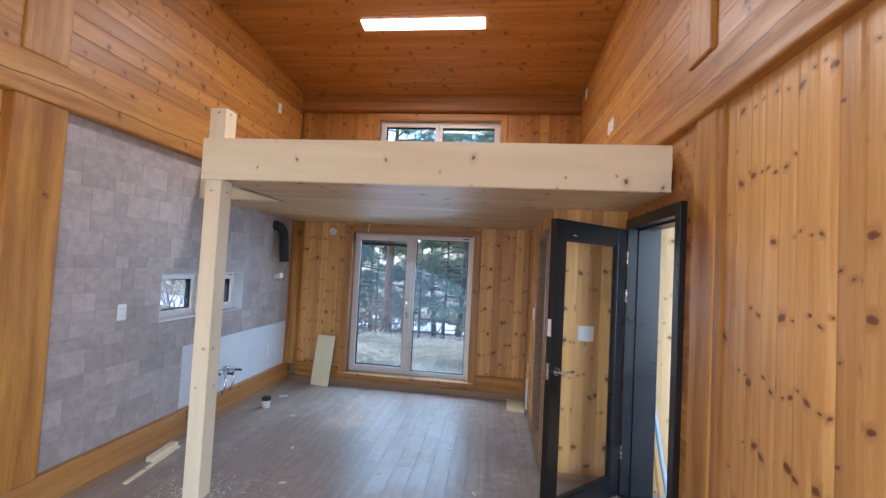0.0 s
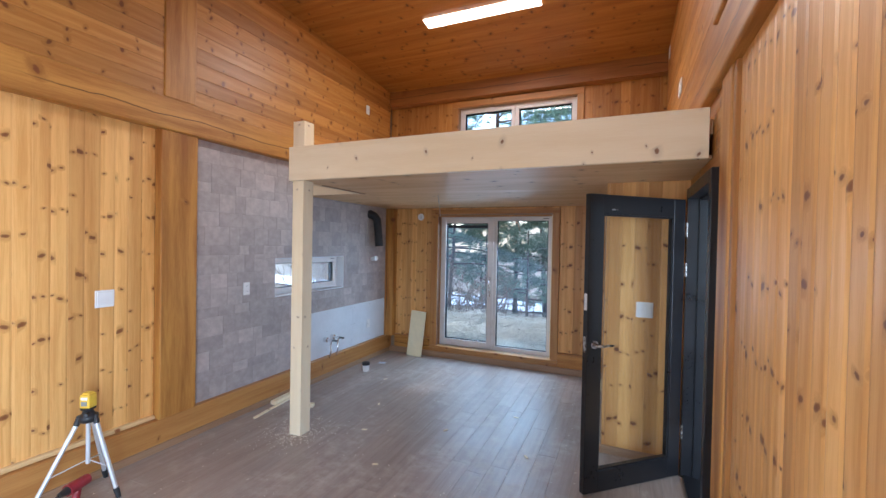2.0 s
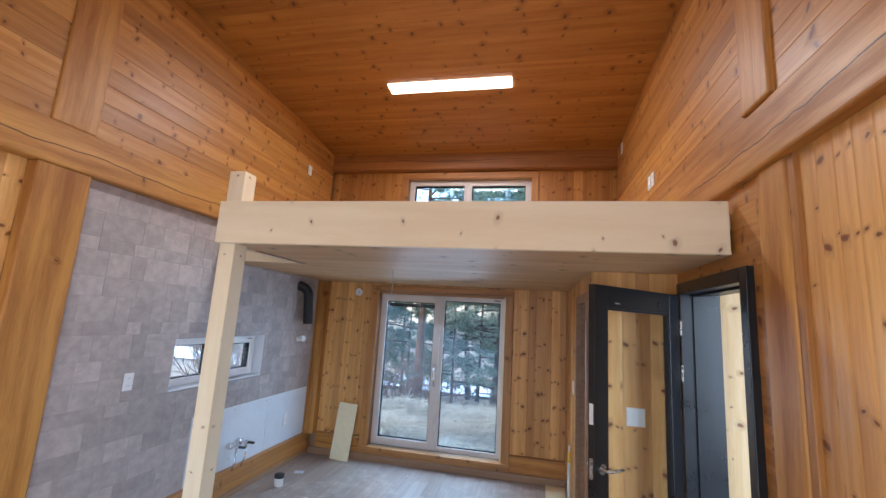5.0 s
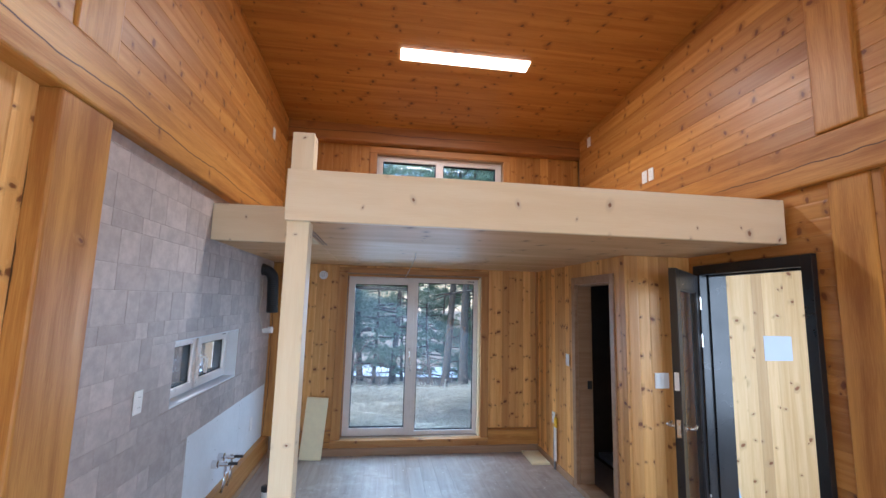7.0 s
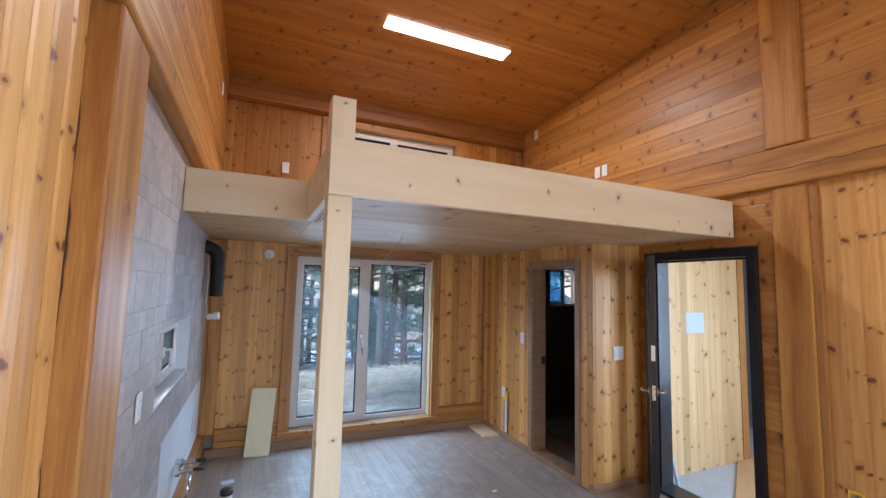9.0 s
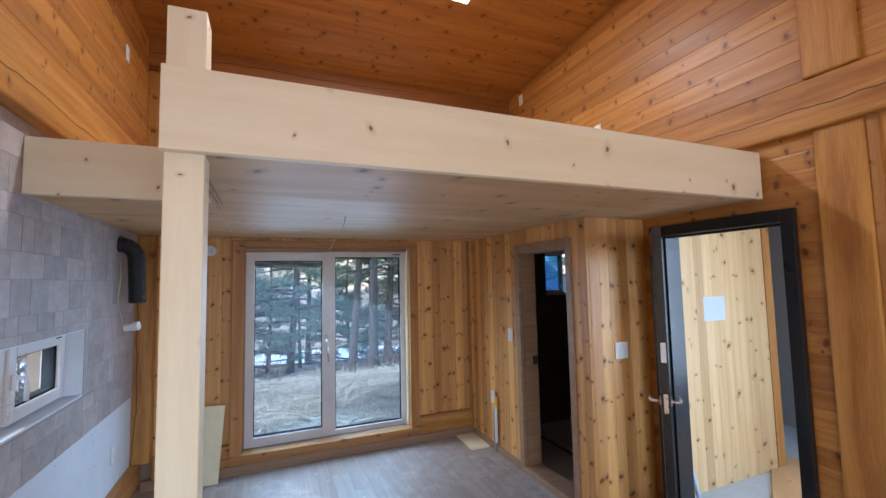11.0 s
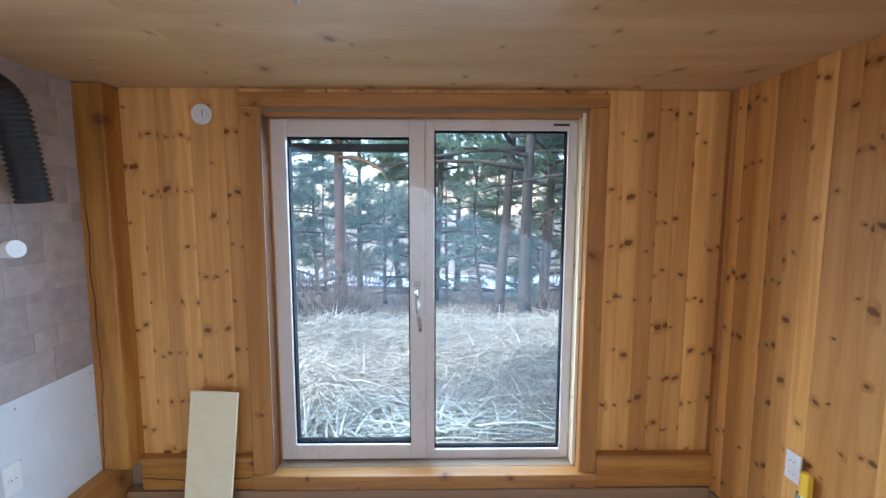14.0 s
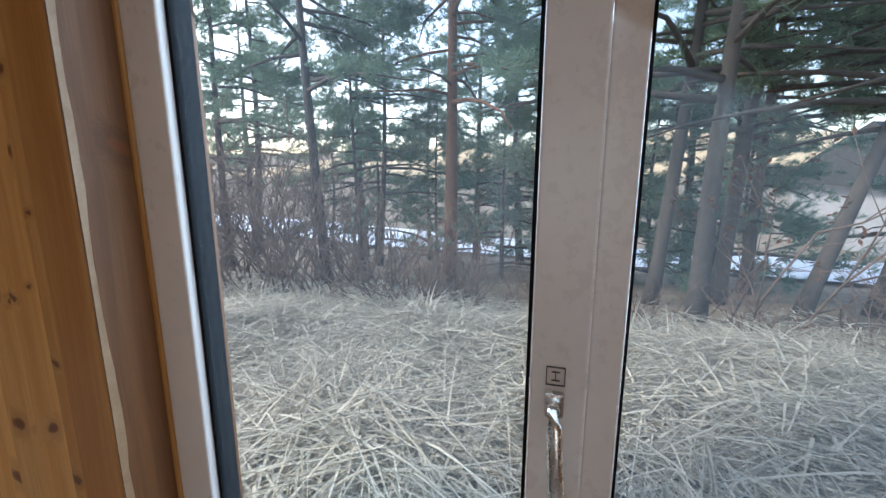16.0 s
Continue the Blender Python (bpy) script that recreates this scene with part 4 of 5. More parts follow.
b = bmesh.new()
lathe(b, [(0.034, -0.035), (0.052, -0.022), (0.054, 0.010), (0.034, 0.020), (0.026, 0.045), (0.040, 0.050), (0.040, 0.058)], 20, Matrix.Translation(hub))
part("head", b, BLACKPLASTIC, tripod)
part("knob", cyls((hub + Vector((0.03, -0.02, 0.03)), hub + Vector((0.075, -0.05, 0.035)), 0.009), sides=10), BLACKPLASTIC, tripod)
level = thing("laser_level", "yellow laser level on the tripod head", "laser level", pose(hub.x, hub.y, hub.z + 0.058, 0, 0, 25))
part("body", boxes(((-0.032, -0.032, 0.0), (0.032, 0.032, 0.088)), bevel=0.009), YELLOW, level)
part("window", boxes(((-0.018, -0.0345, 0.018), (0.018, -0.031, 0.046))), GREYPLASTIC, level)
part("label", boxes(((-0.020, -0.0340, 0.055), (0.020, -0.0315, 0.072))), WHITEPLASTIC, level)
part("cap", boxes(((-0.022, -0.022, 0.086), (0.022, 0.022, 0.097)), bevel=0.004), YELLOW, level)
drill = thing("cordless_drill", "red and black cordless drill standing on the floor", "drill", pose(-2.28, 1.37, 0.0, 0, 0, 200))
part("battery", boxes(((-0.035, -0.055, 0.0), (0.035, 0.045, 0.045)), bevel=0.008), BLACKPLASTIC, drill)
part("grip", cyls(((0, 0.01, 0.04), (0, -0.012, 0.135), 0.022, 0.020), sides=14), RED, drill)
part("motor", cyls(((0, -0.075, 0.155), (0, 0.055, 0.155), 0.031, 0.034), sides=18), RED, drill)
part("chuck", cyls(((0, 0.055, 0.155), (0, 0.105, 0.155), 0.026, 0.014), ((0, 0.10, 0.155), (0, 0.16, 0.155), 0.004), sides=16), BLACKPLASTIC, drill)

# sawdust heaps and crumbs round the post
rnd = random.Random(5)
dv, df = [], []
for k in range(900):
    if k < 600:
        a, d = rnd.uniform(0, math.tau), abs(rnd.gauss(0, 0.16)) + 0.03
        x, y = -1.84 + d * math.cos(a), 2.75 + d * math.sin(a)
    else:
        x, y = rnd.uniform(-2.4, 0.5), rnd.uniform(1.0, 5.2)
    s, r = rnd.uniform(0.003, 0.010), rnd.uniform(0, math.tau)
    n = len(dv)
    dv += [(x + s * math.cos(r + q), y + 0.6 * s * math.sin(r + q), 0.0) for q in (0, 2.1, 4.2)] + [(x, y, s * 0.5)]
    df += [(n, n + 1, n + 3), (n + 1, n + 2, n + 3), (n + 2, n, n + 3)]
me = bpy.data.meshes.new("sawdust")
me.from_pydata(dv, [], df)
tagged(part("sawdust", me, SAWDUST), "pale sawdust crumbs scattered over the floor", "sawdust", kind="stuff")

# ---- garden, trees, road, hills ----
BARK = piece_stone("grey_pine_bark", (0.115, 0.10, 0.09), 0.15, 0.95, 0.9)
REDBARK = piece_stone("red_pine_bark", (0.21, 0.105, 0.062), 0.12, 0.95, 0.9)
TWIG = plain("bare_twigs", (0.22, 0.155, 0.125), 0.9, 0, 0.2, 6)


def leafy(name, a, c, rough=0.6, thin=0.0):
    m, t, b = nodes_of(name)
    _, r = coords(t)
    geo = t.nodes.new("ShaderNodeNewGeometry")
    n = noise_tex(t, geo.outputs["Position"], 1.3, 3)
    link(t, mix(t, math_node(t, "MULTIPLY_ADD", n, 0.35, math_node(t, "MULTIPLY", r, 0.7)), a, c), b.inputs["Base Color"])
    b.inputs["Roughness"].default_value = rough
    if thin:
        through_leaf, both = t.nodes.new("ShaderNodeBsdfTranslucent"), t.nodes.new("ShaderNodeMixShader")
        through_leaf.inputs[0].default_value = (*c, 1)
        both.inputs[0].default_value = thin
        link(t, b.outputs[0], both.inputs[1])
        link(t, through_leaf.outputs[0], both.inputs[2])
        link(t, both.outputs[0], t.nodes["Material Output"].inputs[0])
    return m


NEEDLE = leafy("pine_needles", (0.085, 0.16, 0.13), (0.25, 0.36, 0.24), 0.6, 0.4)
STRAW = leafy("dry_grass", (0.17, 0.145, 0.095), (0.80, 0.755, 0.62), 0.7)
DEADLEAF = leafy("dead_oak_leaves", (0.14, 0.06, 0.03), (0.24, 0.12, 0.07))
SOIL = ground_mat("leaf_litter_ground", (0.15, 0.11, 0.08), (0.33, 0.27, 0.19), 0.8)
SNOW = ground_mat("icy_road", (0.62, 0.68, 0.74), (0.78, 0.82, 0.86), 0.6, 0.5)
HILL = ground_mat("wintry_hillside", (0.50, 0.34, 0.18), (0.80, 0.62, 0.38), 0.09)


def ground_z(x, y):
    fall = min(max(y - 8.5, 0), 11.5) * -0.13
    rise = max(0, y - 30) * 0.05 if y > 30 else 0
    return -0.13 + fall + rise + 0.06 * noise.noise((x * 0.35, y * 0.35, 0)) * (1 if y > 6.5 else 0)


def grid(name, xs, ys, fn, material, label, category):
    verts = [(x, y, fn(x, y)) for y in ys for x in xs]
    n = len(xs)
    faces = [(j * n + i, j * n + i + 1, (j + 1) * n + i + 1, (j + 1) * n + i) for j in range(len(ys) - 1) for i in range(n - 1)]
    me = bpy.data.meshes.new(name)
    me.from_pydata(verts, [], faces)
    for p in me.polygons:
        p.use_smooth = True
    return tagged(part(name, me, material), label, category, kind="structure")


def spaced(a, b, n):
    return [a + (b - a) * i / (n - 1) for i in range(n)]


xs = [-400, -200, -100] + spaced(-45, 45, 91) + [100, 200, 400]
ys = [-400, -150, -40] + spaced(-10, 50, 61) + [80, 150, 400]


def ground_fn(x, y):
    if -2.9 < x < 4.5 and -2.6 < y < 5.7:
        return -0.45
    return ground_z(x, y)


grid("ground", xs, ys, ground_fn, SOIL, "brown leaf litter ground sloping down to an icy road", "ground")


def road_mid(s):
    return Vector((-34 + 62 * s, 27.5 - 10 * s - 7.5 * s * s * 0.9))


verts, faces = [], []
for i in range(61):
    p = road_mid(i / 60)
    half = 2.3
    for k in (-1, 0, 1):
        yy = p.y + half * k
        verts.append((p.x, yy, max(ground_z(p.x, yy), ground_z(p.x, p.y)) + 0.10))
for i in range(60):
    for k in range(2):
        a = i * 3 + k
        faces.append((a, a + 3, a + 4, a + 1))
me = bpy.data.meshes.new("road")
me.from_pydata(verts, [], faces)
tagged(part("road", me, SNOW), "pale icy road beyond the trees", "road", kind="structure")


def hill_fn(x, y):
    d = max(0, y - 58)
    return -1.5 + 15 * (1 - math.exp(-d / 45)) * (0.62 + 0.38 * math.sin(x * 0.021 + 0.9)) + 2.5 * noise.noise((x * 0.05, y * 0.05, 3))


grid("backdrop", spaced(-260, 260, 90), spaced(56, 200, 40), hill_fn, HILL, "brown wooded hills in low winter sun", "hills")

STRAIGHT = Vector((0, 0, 1))


def pine(x, y, height, radius, lean, bark, seed, crown_from=0.28, reach=2.6):
    """A pine: tapered leaning trunk, whorls of drooping limbs, and tufts of needles along them."""
    r = random.Random(seed)
    base = Vector((x, y, ground_z(x, y) - 0.1))
    ob = thing("pine_tree", "tall pine with bare lower limbs and needle tufts" if bark is BARK else "tall red-barked pine with needle tufts", "tree", Matrix.Translation(base), "pines behind the house")
    top = Vector((lean[0] * height, lean[1] * height, height))
    bow = Vector((r.uniform(-0.25, 0.25), r.uniform(-0.2, 0.2), 0))

    def spine(s):
        return top * s + bow * math.sin(s * math.pi) * 1.0

    bm = bmesh.new()
    n = 12
    tube(bm, [spine(i / n) for i in range(n + 1)], [radius * (1.25 if i == 0 else 1) * (1 - 0.86 * i / n) for i in range(n + 1)], 10)
    part("trunk", bm, bark, ob)
    near = y < 11.0
    limbs = bmesh.new()
    nv, nf = [], []
    count = int(height * 5.0)
    for k in range(count):
        s = crown_from + (0.98 - crown_from) * (k + r.random()) / count
        p = spine(s)
        a = r.uniform(0, math.tau)
        ln = reach * (1.10 - 0.85 * (s - crown_from) / (1 - crown_from)) * r.uniform(0.6, 1.15)
        d = Vector((math.cos(a), math.sin(a), 0))
        up = r.uniform(-0.05, 0.30)
        pts = [p + d * ln * q + Vector((0, 0, up * ln * q - 0.22 * ln * q * q)) + Vector((r.uniform(-1, 1), r.uniform(-1, 1), r.uniform(-1, 1))) * 0.06 * q for q in (0, 0.3, 0.6, 0.85, 1)]
        r0 = 0.010 + 0.016 * ln * (1 - s * 0.4)
        tube(limbs, pts, [r0, r0 * 0.8, r0 * 0.55, r0 * 0.35, 0.004], 5)
        if near:
            part("limb", limbs, bark, ob)
            limbs = bmesh.new()
        if s < crown_from + 0.10 and r.random() < 0.75:
            continue
        for j in range(int(14 + 14 * ln)):
            q = r.uniform(0.28, 1.0)
            i0 = min(3, int(q * 4))
            c = pts[i0].lerp(pts[i0 + 1], q * 4 - i0) + Vector((r.gauss(0, 0.16), r.gauss(0, 0.16), r.gauss(0.05, 0.07))) * (0.5 + ln * 0.35)
            heading = (d + Vector((r.gauss(0, 0.5), r.gauss(0, 0.5), r.uniform(0.0, 0.5)))).normalized()
            side = heading.cross(STRAIGHT).normalized()
            over = side.cross(heading)
            size = r.uniform(0.12, 0.23)
            for w in range(16):
                b = r.uniform(0, math.tau)
                tip = c + (heading * r.uniform(0.3, 1.1) + (side * math.cos(b) + over * math.sin(b)) * r.uniform(0.4, 1.0)) * size
                root = c + heading * size * r.uniform(-0.5, 0.5)
                wide = (tip - root).cross(Vector((r.uniform(-1, 1), r.uniform(-1, 1), r.uniform(-1, 1)))).normalized() * 0.009
                m0 = len(nv)
                nv += [root - wide, root + wide, tip]
                nf.append((m0, m0 + 1, m0 + 2))
    if near:
        limbs.free()
    else:
        tagged(part("limbs", limbs, bark, ob), kind="stuff")
    me = bpy.data.meshes.new("needles")
    me.from_pydata(nv, [], nf)
    tagged(part("needles", me, NEEDLE, ob), kind="stuff")
    return ob


PINES = (
    (-3.05, 12.6, 9.5, 0.14, (0.000, 0.0), REDBARK, 0.34, 2.5), (-4.86, 11.2, 9.0, 0.095, (-0.03, 0.0), BARK, 0.36, 2.2),
    (0.34, 11.8, 10.0, 0.105, (0.04, 0.0), BARK, 0.30, 2.6), (0.60, 10.5, 9.0, 0.115, (0.09, 0.02), BARK, 0.30, 2.8),
    (1.38, 12.3, 9.0, 0.12, (0.06, 0.0), BARK, 0.26, 2.6), (1.80, 10.9, 7.0, 0.10, (0.30, 0.05), BARK, 0.35, 2.4),
    (-5.17, 14.0, 8.0, 0.07, (0.01, 0.0), BARK, 0.20, 1.9), (-5.04, 12.9, 7.0, 0.05, (-0.02, 0.0), BARK, 0.25, 1.6),
    (-3.5, 17.3, 9.0, 0.10, (0.01, 0.0), BARK, 0.15, 2.2), (-2.1, 16.7, 9.5, 0.11, (-0.01, 0.0), BARK, 0.15, 2.4),
    (-7.85, 12.2, 7.5, 0.09, (0.03, 0.0), BARK, 0.40, 2.2), (2.25, 13.6, 8.5, 0.11, (0.03, 0.0), BARK, 0.38, 2.2),
    (3.4, 12.3, 8.0, 0.12, (0.02, 0.0), BARK, 0.36, 2.6), (4.9, 13.5, 9.0, 0.14, (0.0, 0.0), BARK, 0.34, 2.6),
    (-1.0, 14.5, 9.5, 0.11, (0.0, 0.0), BARK, 0.18, 2.4), (-6.8, 16.5, 9.0, 0.11, (0.0, 0.0), BARK, 0.2, 2.3),
    (-9.5, 15.0, 8.5, 0.12, (0.02, 0.0), BARK, 0.3, 2.5), (6.5, 15.5, 9.0, 0.14, (0.0, 0.0), BARK, 0.15, 2.8),
    (-0.2, 18.0, 9.0, 0.12, (0.0, 0.0), BARK, 0.10, 2.6), (2.2, 17.2, 9.5, 0.13, (0.0, 0.0), BARK, 0.10, 2.6),
    (-12.5, 18.5, 9.0, 0.13, (0.0, 0.0), BARK, 0.25, 2.6), (3.5, 9.9, 8.5, 0.12, (0.01, 0.0), BARK, 0.30, 2.9), (-6.0, 15.5, 4.5, 0.06, (0.0, 0.0), BARK, 0.04, 1.5), (-3.9, 14.6, 4.0, 0.05, (0.0, 0.0), BARK, 0.04, 1.4), (-2.2, 13.6, 4.2, 0.05, (0.0, 0.0), BARK, 0.06, 1.4),
    (-0.6, 16.0, 4.6, 0.06, (0.0, 0.0), BARK, 0.04, 1.6), (0.9, 14.6, 4.6, 0.06, (0.0, 0.0), BARK, 0.05, 1.6), (2.9, 15.2, 4.8, 0.06, (0.0, 0.0), BARK, 0.04, 1.7), (-8.6, 17.5, 5.0, 0.06, (0.0, 0.0), BARK, 0.04, 1.7),
    (-1.6, 15.2, 5.6, 0.07, (0.0, 0.0), BARK, 0.04, 2.0), (1.7, 13.9, 5.2, 0.07, (0.0, 0.0), BARK, 0.05, 2.0), (-4.6, 16.2, 5.8, 0.07, (0.0, 0.0), BARK, 0.05, 1.9), (0.2, 13.4, 4.4, 0.05, (0.0, 0.0), BARK, 0.08, 1.5),
    (8.5, 12.0, 9.5, 0.15, (0.0, 0.0), BARK, 0.15, 3.0),
)
for i, (x, y, h, rad, lean, bark, low, reach) in enumerate(PINES):
    pine(x, y, h, rad, lean, bark, 40 + i, low, reach)


def shrub(x, y, height, stems, seed, leaves=0):
    """A bare bush: crooked stems that fork into fine twigs."""
    r = random.Random(seed)
    ob = thing("bare_shrub", "leafless grey-brown shrub with fine twigs" if not leaves else "slim sapling with withered brown leaves", "shrub", Matrix.Translation((x, y, ground_z(x, y) - 0.05)), "shrubs at the grass edge")
    bm = bmesh.new()
    lv, lf = [], []

    def grow(p, d, ln, rad, depth):
        pts = [p]
        for _ in range(3):
            d = (d + Vector((r.gauss(0, 0.16), r.gauss(0, 0.16), r.gauss(0.05, 0.1)))).normalized()
            pts.append(pts[-1] + d * ln / 3)
        tube(bm, pts, [rad, rad * 0.85, rad * 0.7, rad * 0.5], 4 if depth else 5)
        if depth < 3:
            for _ in range(3 if depth < 2 else 2):
                q = r.randint(1, 3)
                grow(pts[q], (d + Vector((r.gauss(0, 0.55), r.gauss(0, 0.55), r.gauss(0.1, 0.35)))).normalized(), ln * r.uniform(0.45, 0.75), rad * 0.55, depth + 1)
        elif leaves:
            for _ in range(leaves):
                c = pts[r.randint(1, 3)] + Vector((r.gauss(0, 0.03), r.gauss(0, 0.03), r.gauss(0, 0.03)))
                a = Vector((r.uniform(-1, 1), r.uniform(-1, 1), r.uniform(-1, 1))).normalized() * 0.045
                b2 = a.cross(Vector((0.3, 0.5, 0.8))).normalized() * 0.022
                m0 = len(lv)
                lv.extend([c - a, c + b2, c + a, c - b2])
                lf.append((m0, m0 + 1, m0 + 2, m0 + 3))

    for _ in range(stems):
        a = r.uniform(0, math.tau)
        grow(Vector((r.gauss(0, 0.15), r.gauss(0, 0.12), 0)), Vector((0.45 * math.cos(a), 0.45 * math.sin(a), 1)).normalized(), height * r.uniform(0.4, 0.65), 0.006 + height * 0.004, 0)
    part("twigs", bm, TWIG, ob)
    if leaves:
        me = bpy.data.meshes.new("leaves")
        me.from_pydata(lv, [], lf)
        part("leaves", me, DEADLEAF, ob, "withered reddish leaves")


for i, (x, y, h, n) in enumerate(((-6.1, 10.3, 2.2, 6), (-5.3, 9.9, 2.0, 6), (-4.3, 10.2, 1.8, 5), (-3.4, 9.9, 1.3, 6), (-2.7, 10.1, 1.2, 7), (-2.2, 9.8, 1.1, 6), (-7.2, 11.0, 2.6, 6), (-6.6, 9.6, 1.9, 5),
                                  (-1.5, 10.4, 1.0, 5), (-0.6, 10.8, 1.0, 4), (2.6, 10.4, 1.5, 5), (3.3, 10.8, 1.6, 5), (-8.4, 10.6, 2.4, 5), (-4.9, 10.9, 2.4, 5), (-3.0, 11.2, 1.6, 5), (-6.9, 10.1, 2.8, 8), (-5.8, 10.9, 3.0, 8), (-5.0, 10.2, 2.6, 8), (-4.1, 10.8, 2.5, 7), (-7.8, 9.9, 2.8, 7), (-3.6, 10.5, 2.0, 7), (-2.5, 10.6, 1.5, 7), (-6.3, 11.6, 3.0, 7), (-5.6, 9.5, 2.3, 9), (-4.7, 9.6, 2.2, 9), (-3.9, 9.5, 1.9, 9), (-3.1, 9.5, 1.5, 9), (-2.6, 9.5, 1.2, 10), (-1.9, 9.6, 0.9, 9), (-0.2, 9.8, 0.9, 8), (1.0, 9.7, 1.0, 8), (2.0, 9.6, 1.1, 8), (-6.4, 10.6, 2.8, 9), (-4.4, 11.3, 2.6, 9), (-7.4, 10.3, 2.8, 9))):
    shrub(x, y, h, n, 300 + i)
shrub(1.35, 10.2, 2.9, 2, 350)
shrub(0.95, 11.0, 2.6, 2, 351, 3)


def straw(name, label, x0, x1, y0, y1, count, seed, length):
    """Matted dead grass: long bent blades lying over one another."""
    r = random.Random(seed)
    vs, fs = [], []
    for _ in range(count):
        x, y = r.uniform(x0, x1), r.uniform(y0, y1)
        tuft = noise.noise((x * 1.1, y * 1.1, 7.0))
        if tuft < -0.35 and r.random() < 0.6:
            continue
        z = ground_z(x, y)
        a = r.uniform(0, math.tau) + tuft * 3
        ln = length * r.uniform(0.40, 1.05) * (1 + 0.25 * tuft)
        rise = r.uniform(0.12, 0.62) * (1 + 0.5 * tuft)
        lie = r.uniform(0.4, 1.0)
        if r.random() < 0.6:  # fallen blades of the mat
            z += r.uniform(0.03, 0.24) * (1 + 0.4 * tuft)
            rise, lie = r.uniform(-0.25, 0.28), r.uniform(0.7, 1.0)
        w = r.uniform(0.0040, 0.0090)
        d = Vector((math.cos(a), math.sin(a), 0))
        if y > 5.8 and y + d.y * ln * lie < 5.86:
            d.y = abs(d.y)
        if y < 6.5 and x + d.x * ln * lie > -2.95 and x < -2.9:
            d.x = -abs(d.x)
        sd = Vector((-d.y, d.x, 0.25 * r.uniform(-1, 1))) * w
        m0 = len(vs)
        for q in (0.0, 0.3, 0.6, 0.85, 1.0):
            p = Vector((x, y, z)) + d * ln * lie * q * (0.4 + 0.6 * q) + Vector((0, 0, ln * rise * (q - 0.68 * q * q) + 0.10 * max(0, tuft)))
            k = 1 - 0.75 * q
            vs += [p - sd * k, p + sd * k]
        fs += [(m0 + 2 * i, m0 + 2 * i + 1, m0 + 2 * i + 3, m0 + 2 * i + 2) for i in range(4)]
    me = bpy.data.meshes.new(name)
    me.from_pydata(vs, [], fs)
    tagged(part(name, me, STRAW), label, "grass", kind="stuff")


straw("dry_grass", "matted pale dead grass outside the garden doors", -4.6, 2.8, 5.95, 9.2, 36000, 11, 0.8)
straw("dry_grass_bank", "sparser dead grass towards the trees", -7.5, 5.0, 8.9, 10.3, 8000, 12, 0.42)
straw("dry_grass_side", "dead grass along the long wall", -7.0, -3.0, 1.5, 6.2, 7000, 13, 0.5)
for i, (x, y) in enumerate(((-5.5, 4.4), (-6.5, 3.0), (-5.0, 6.6), (-7.5, 5.4))):
    shrub(x, y, 2.4, 5, 380 + i)

# far house between the trees
house = thing("house", "distant house with a dark roof behind the trees", "house", pose(13.5, 26.0, ground_z(13.5, 26.0) - 0.2, 0, 0, 25))
part("wall", boxes(((-4, -3, 0), (4, 3, 2.8))), GREYWALL, house)
b = bmesh.new()
vv = [b.verts.new(c) for c in ((-4.5, -3.6, 2.7), (4.5, -3.6, 2.7), (4.5, 3.6, 2.7), (-4.5, 3.6, 2.7), (-4.5, 0, 5.0), (4.5, 0, 5.0))]
for f in ((0, 1, 5, 4), (2, 3, 4, 5), (1, 2, 5), (3, 0, 4), (3, 2, 1, 0)):
    b.faces.new([vv[i] for i in f])
part("roof", b, BLACKPLASTIC, house)
for x in (-2.2, 1.6):
    part("window", boxes(((x, -3.03, 1.0), (x + 1.0, -2.98, 2.1))), GASKET, house)

# ---- pieces of walls and floor ----
# long wall: upright panelling beside the tiles, lengthwise boards above the rail
boards(wall_west, (-2.645, -1.8, 0.247), Z, Y, X, 2.253, 3.83, 0.092, PINE, 0.022, (0.014, 0.0028))
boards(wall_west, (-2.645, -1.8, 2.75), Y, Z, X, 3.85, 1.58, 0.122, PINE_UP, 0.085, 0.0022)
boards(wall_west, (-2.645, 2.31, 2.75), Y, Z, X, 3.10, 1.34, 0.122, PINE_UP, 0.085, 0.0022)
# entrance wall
# skipped boards keep the added fill lamp's opening clear
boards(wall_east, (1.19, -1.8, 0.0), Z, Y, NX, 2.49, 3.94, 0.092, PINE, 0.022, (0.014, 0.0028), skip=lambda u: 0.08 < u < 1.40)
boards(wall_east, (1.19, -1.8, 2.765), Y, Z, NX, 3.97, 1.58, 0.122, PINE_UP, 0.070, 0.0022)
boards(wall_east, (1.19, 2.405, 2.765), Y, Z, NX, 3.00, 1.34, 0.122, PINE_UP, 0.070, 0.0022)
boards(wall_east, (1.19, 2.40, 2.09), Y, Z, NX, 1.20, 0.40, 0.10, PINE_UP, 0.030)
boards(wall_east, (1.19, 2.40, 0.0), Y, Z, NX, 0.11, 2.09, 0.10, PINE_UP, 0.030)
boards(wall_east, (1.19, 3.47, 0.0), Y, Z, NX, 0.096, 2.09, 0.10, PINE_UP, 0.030)
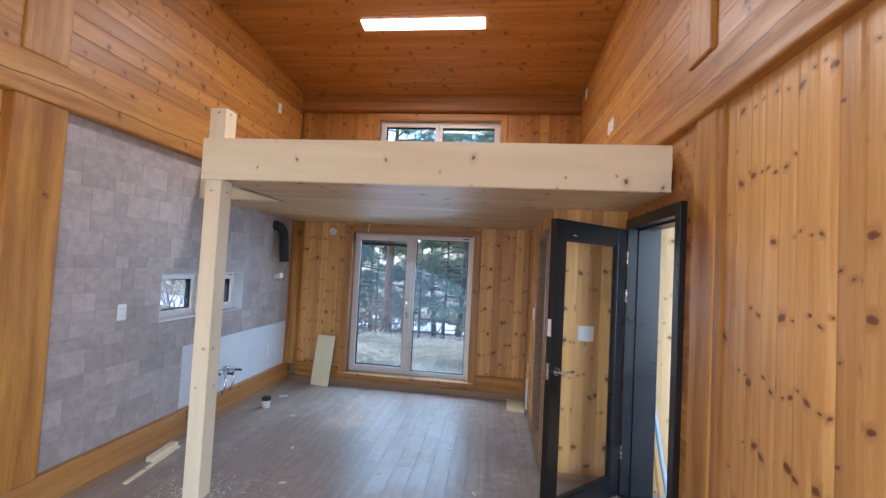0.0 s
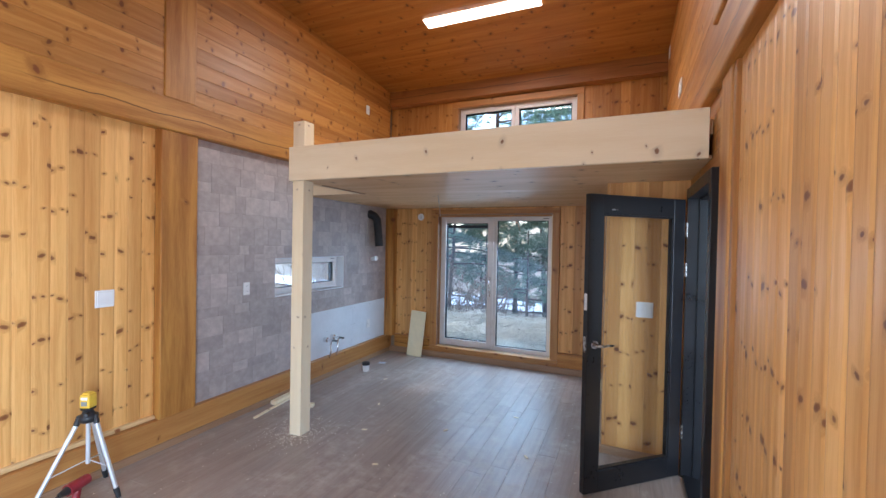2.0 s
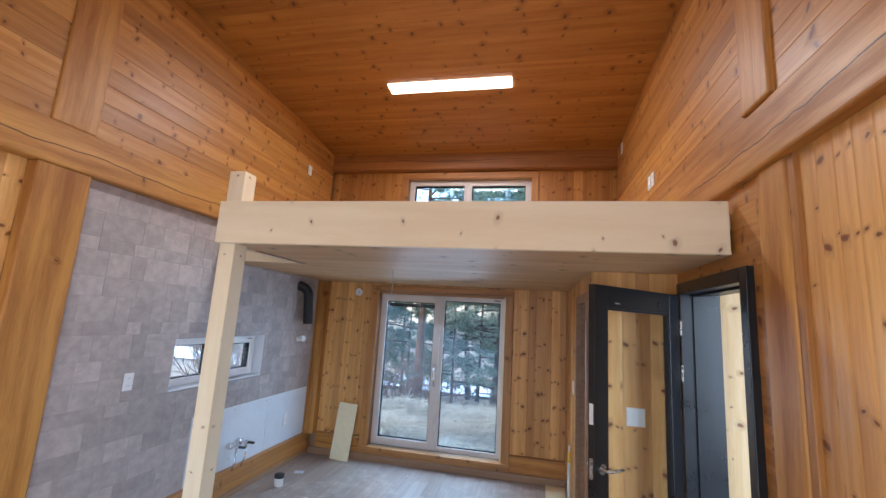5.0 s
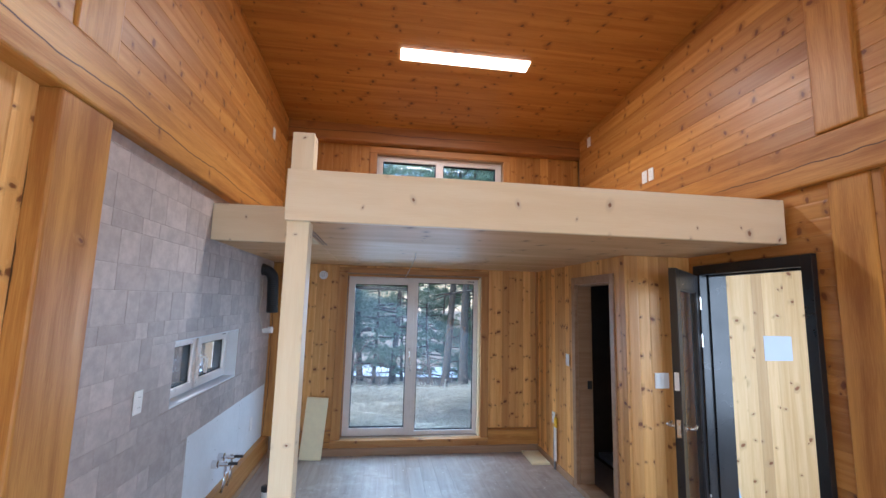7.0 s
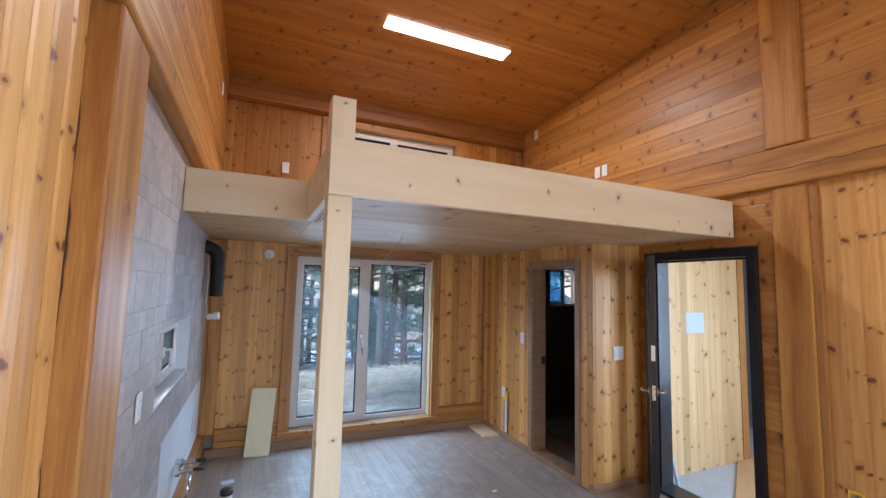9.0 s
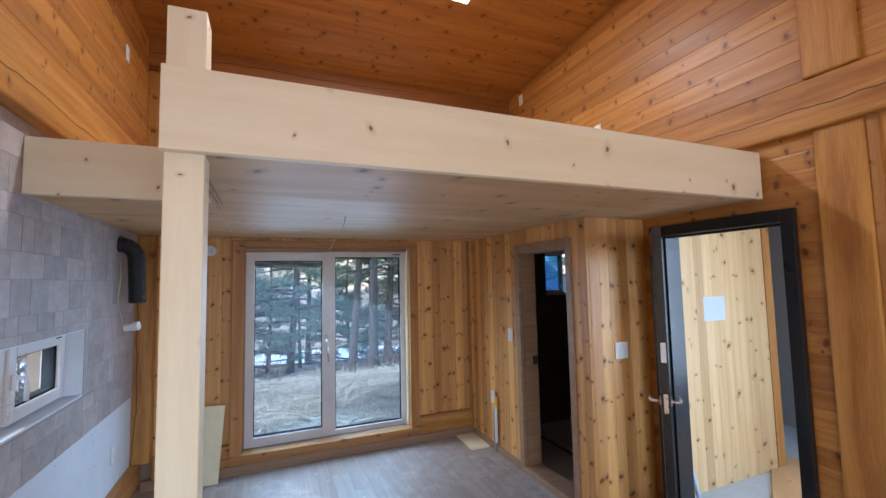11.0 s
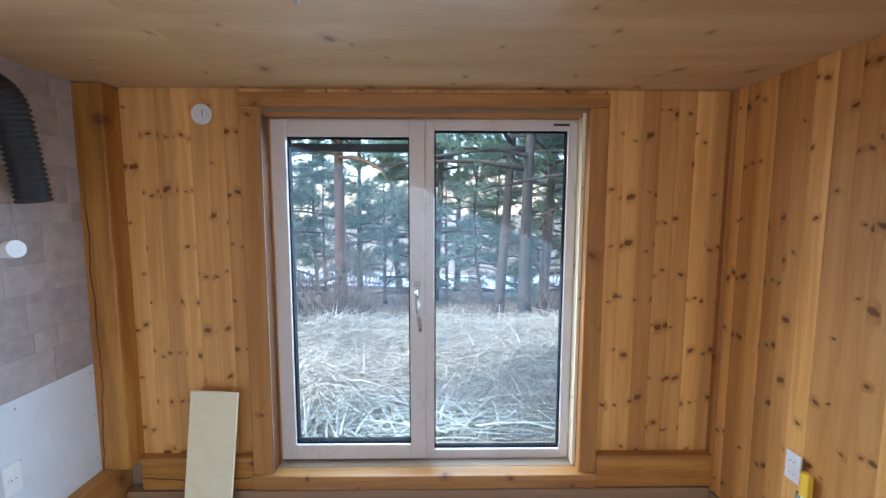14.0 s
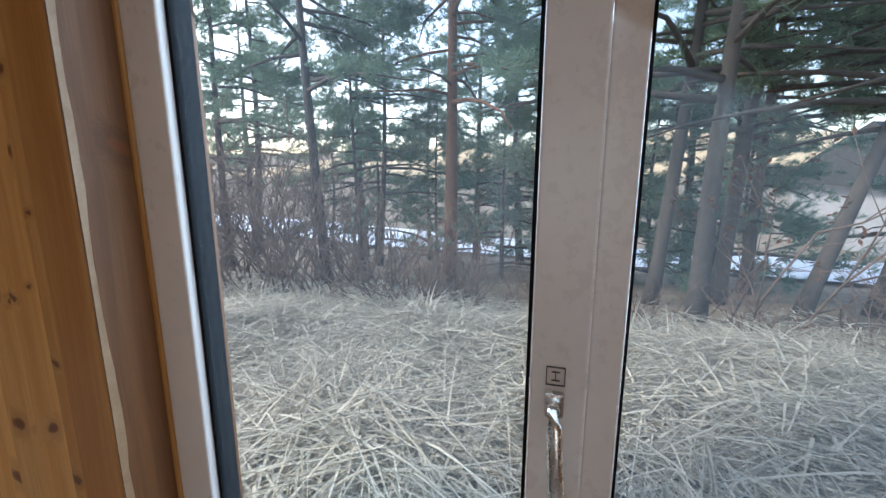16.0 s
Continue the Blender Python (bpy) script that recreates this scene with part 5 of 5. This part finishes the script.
# end wall
boards(wall_north, (-2.475, 5.545, 0.268), Z, X, NY, 1.898, 0.59, 0.085, PINE, 0.025)
boards(wall_north, (-0.055, 5.545, 0.268), Z, X, NY, 1.898, 0.635, 0.09, PINE, 0.025)
boards(wall_north, (-1.885, 5.545, 2.140), Z, X, NY, 0.026, 1.83, 0.105, PINE, 0.025)
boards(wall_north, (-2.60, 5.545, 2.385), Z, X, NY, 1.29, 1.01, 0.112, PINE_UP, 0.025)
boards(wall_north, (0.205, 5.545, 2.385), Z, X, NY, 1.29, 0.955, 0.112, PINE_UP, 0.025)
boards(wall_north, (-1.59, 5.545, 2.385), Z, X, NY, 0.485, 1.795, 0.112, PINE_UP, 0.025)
# partition
boards(partition, (0.60, 4.508, 0.0), Z, Y, NX, 2.1637, 1.01, 0.092, PINE, 0.020)
boards(partition, (0.60, 3.553, 0.0), Z, Y, NX, 2.1637, 0.158, 0.079, PINE, 0.020)
boards(partition, (0.60, 3.711, 2.028), Z, Y, NX, 0.1357, 0.797, 0.100, PINE, 0.020)
boards(partition, (0.602, 3.60, 0.0), Z, X, NY, 2.1637, 0.558, 0.093, PINE, 0.049)
beam("corner_trim", (0.555, 5.485, 0.08), (0.585, 5.522, 2.16), TRIM, partition, "", "z", 0.004)
# porch
boards(wall_porch, (1.365, 3.616, -0.045), Z, X, NY, 2.49, 1.34, 0.102, PORCH_PINE, 0.016)
beam("corner_trim", (2.705, 3.59, -0.045), (2.81, 3.615, 2.45), TRIM, wall_porch, "", "z", 0.004)

# tiles on the long wall
grout = tagged(part("wall_tiling", boxes(((-2.645, 2.33, 0.247), (-2.6125, 3.24, 2.50)), ((-2.645, 4.40, 0.81), (-2.6125, 5.42, 2.50)), ((-2.645, 3.24, 0.81), (-2.6125, 4.40, 1.06)), ((-2.645, 3.24, 1.468), (-2.6125, 4.40, 2.50)),
                                         ((-2.645, 3.24, 0.247), (-2.6125, 3.54, 0.81))), GROUT), "warm grey tiles of mixed sizes", "tiling", kind="structure")
lining = tagged(new("wall_board"), "pale smooth wall boards with screw heads below the tiles", "wall board", kind="structure")
for y0, y1 in ((3.54, 4.614), (4.617, 5.42)):
    part("panel", boxes(((-2.645, y0, 0.249), (-2.614, y1, 0.808)), bevel=0.0015), PLASTER, lining)
    for sy in (y0 + 0.03, (y0 + y1) / 2, y1 - 0.03):
        for sz in (0.33, 0.55, 0.77):
            part("screw_head", cyls(((-2.616, sy, sz), (-2.6134, sy, sz), 0.004), sides=8), GREYPLASTIC, lining)
rnd = random.Random(3)
z, k = 0.247, 0
while z < 2.49:
    h = (0.168, 0.086, 0.168, 0.127)[k % 4]
    h = min(h, 2.50 - z)
    y = 2.33
    while y < 5.415:
        w = rnd.choice((0.11, 0.17, 0.17, 0.25, 0.30))
        w = min(w, 5.42 - y)
        y1, zc = y + w, z + h / 2
        if y < 3.54 < y1 and zc < 0.81:
            y1 = 3.54
        low, high = z, z + h
        if y1 > 3.55 and low < 0.81:
            low = 0.81
        pieces = [(y, y1, low, high)]
        if high > 1.06 and low < 1.468 and y1 > 3.24 and y < 4.40:
            pieces = []
            if low < 1.06:
                pieces.append((y, y1, low, 1.06))
            if high > 1.468:
                pieces.append((y, y1, 1.468, high))
            if y < 3.24:
                pieces.append((y, 3.24, max(low, 1.06), min(high, 1.468)))
            if y1 > 4.40:
                pieces.append((4.40, y1, max(low, 1.06), min(high, 1.468)))
        for a, c, lo, hi in pieces:
            if c - a > 0.02 and hi - lo > 0.02:
                part("tile", board_mesh(c - a - 0.0018, hi - lo - 0.0018, 0.014 + 0.001 * rnd.randint(0, 1), 0.0012, TILE), None, grout, "", axes((-2.625, (a + c) / 2, (lo + hi) / 2), Y, X))
        y = y1
    z += h
    k += 1

# floor planks
rnd = random.Random(9)
x, row = -2.63, 0
while x < 1.17:
    w = min(0.145, 1.19 - x)
    y = -1.8 - rnd.uniform(0, 1.1)
    while y < 5.5:
        a, c = max(y, -1.8), min(y + 1.22, 5.50)
        stop = 5.50 if x < 0.56 else 3.57
        c = min(c, stop)
        if c - a > 0.05:
            part("plank", board_mesh(c - a - 0.001, w - 0.001, 0.012, 0.0006, FLOOR), None, floor, "", axes((x + w / 2, (a + c) / 2, -0.012), Y, Z))
        y += 1.22
    x += w
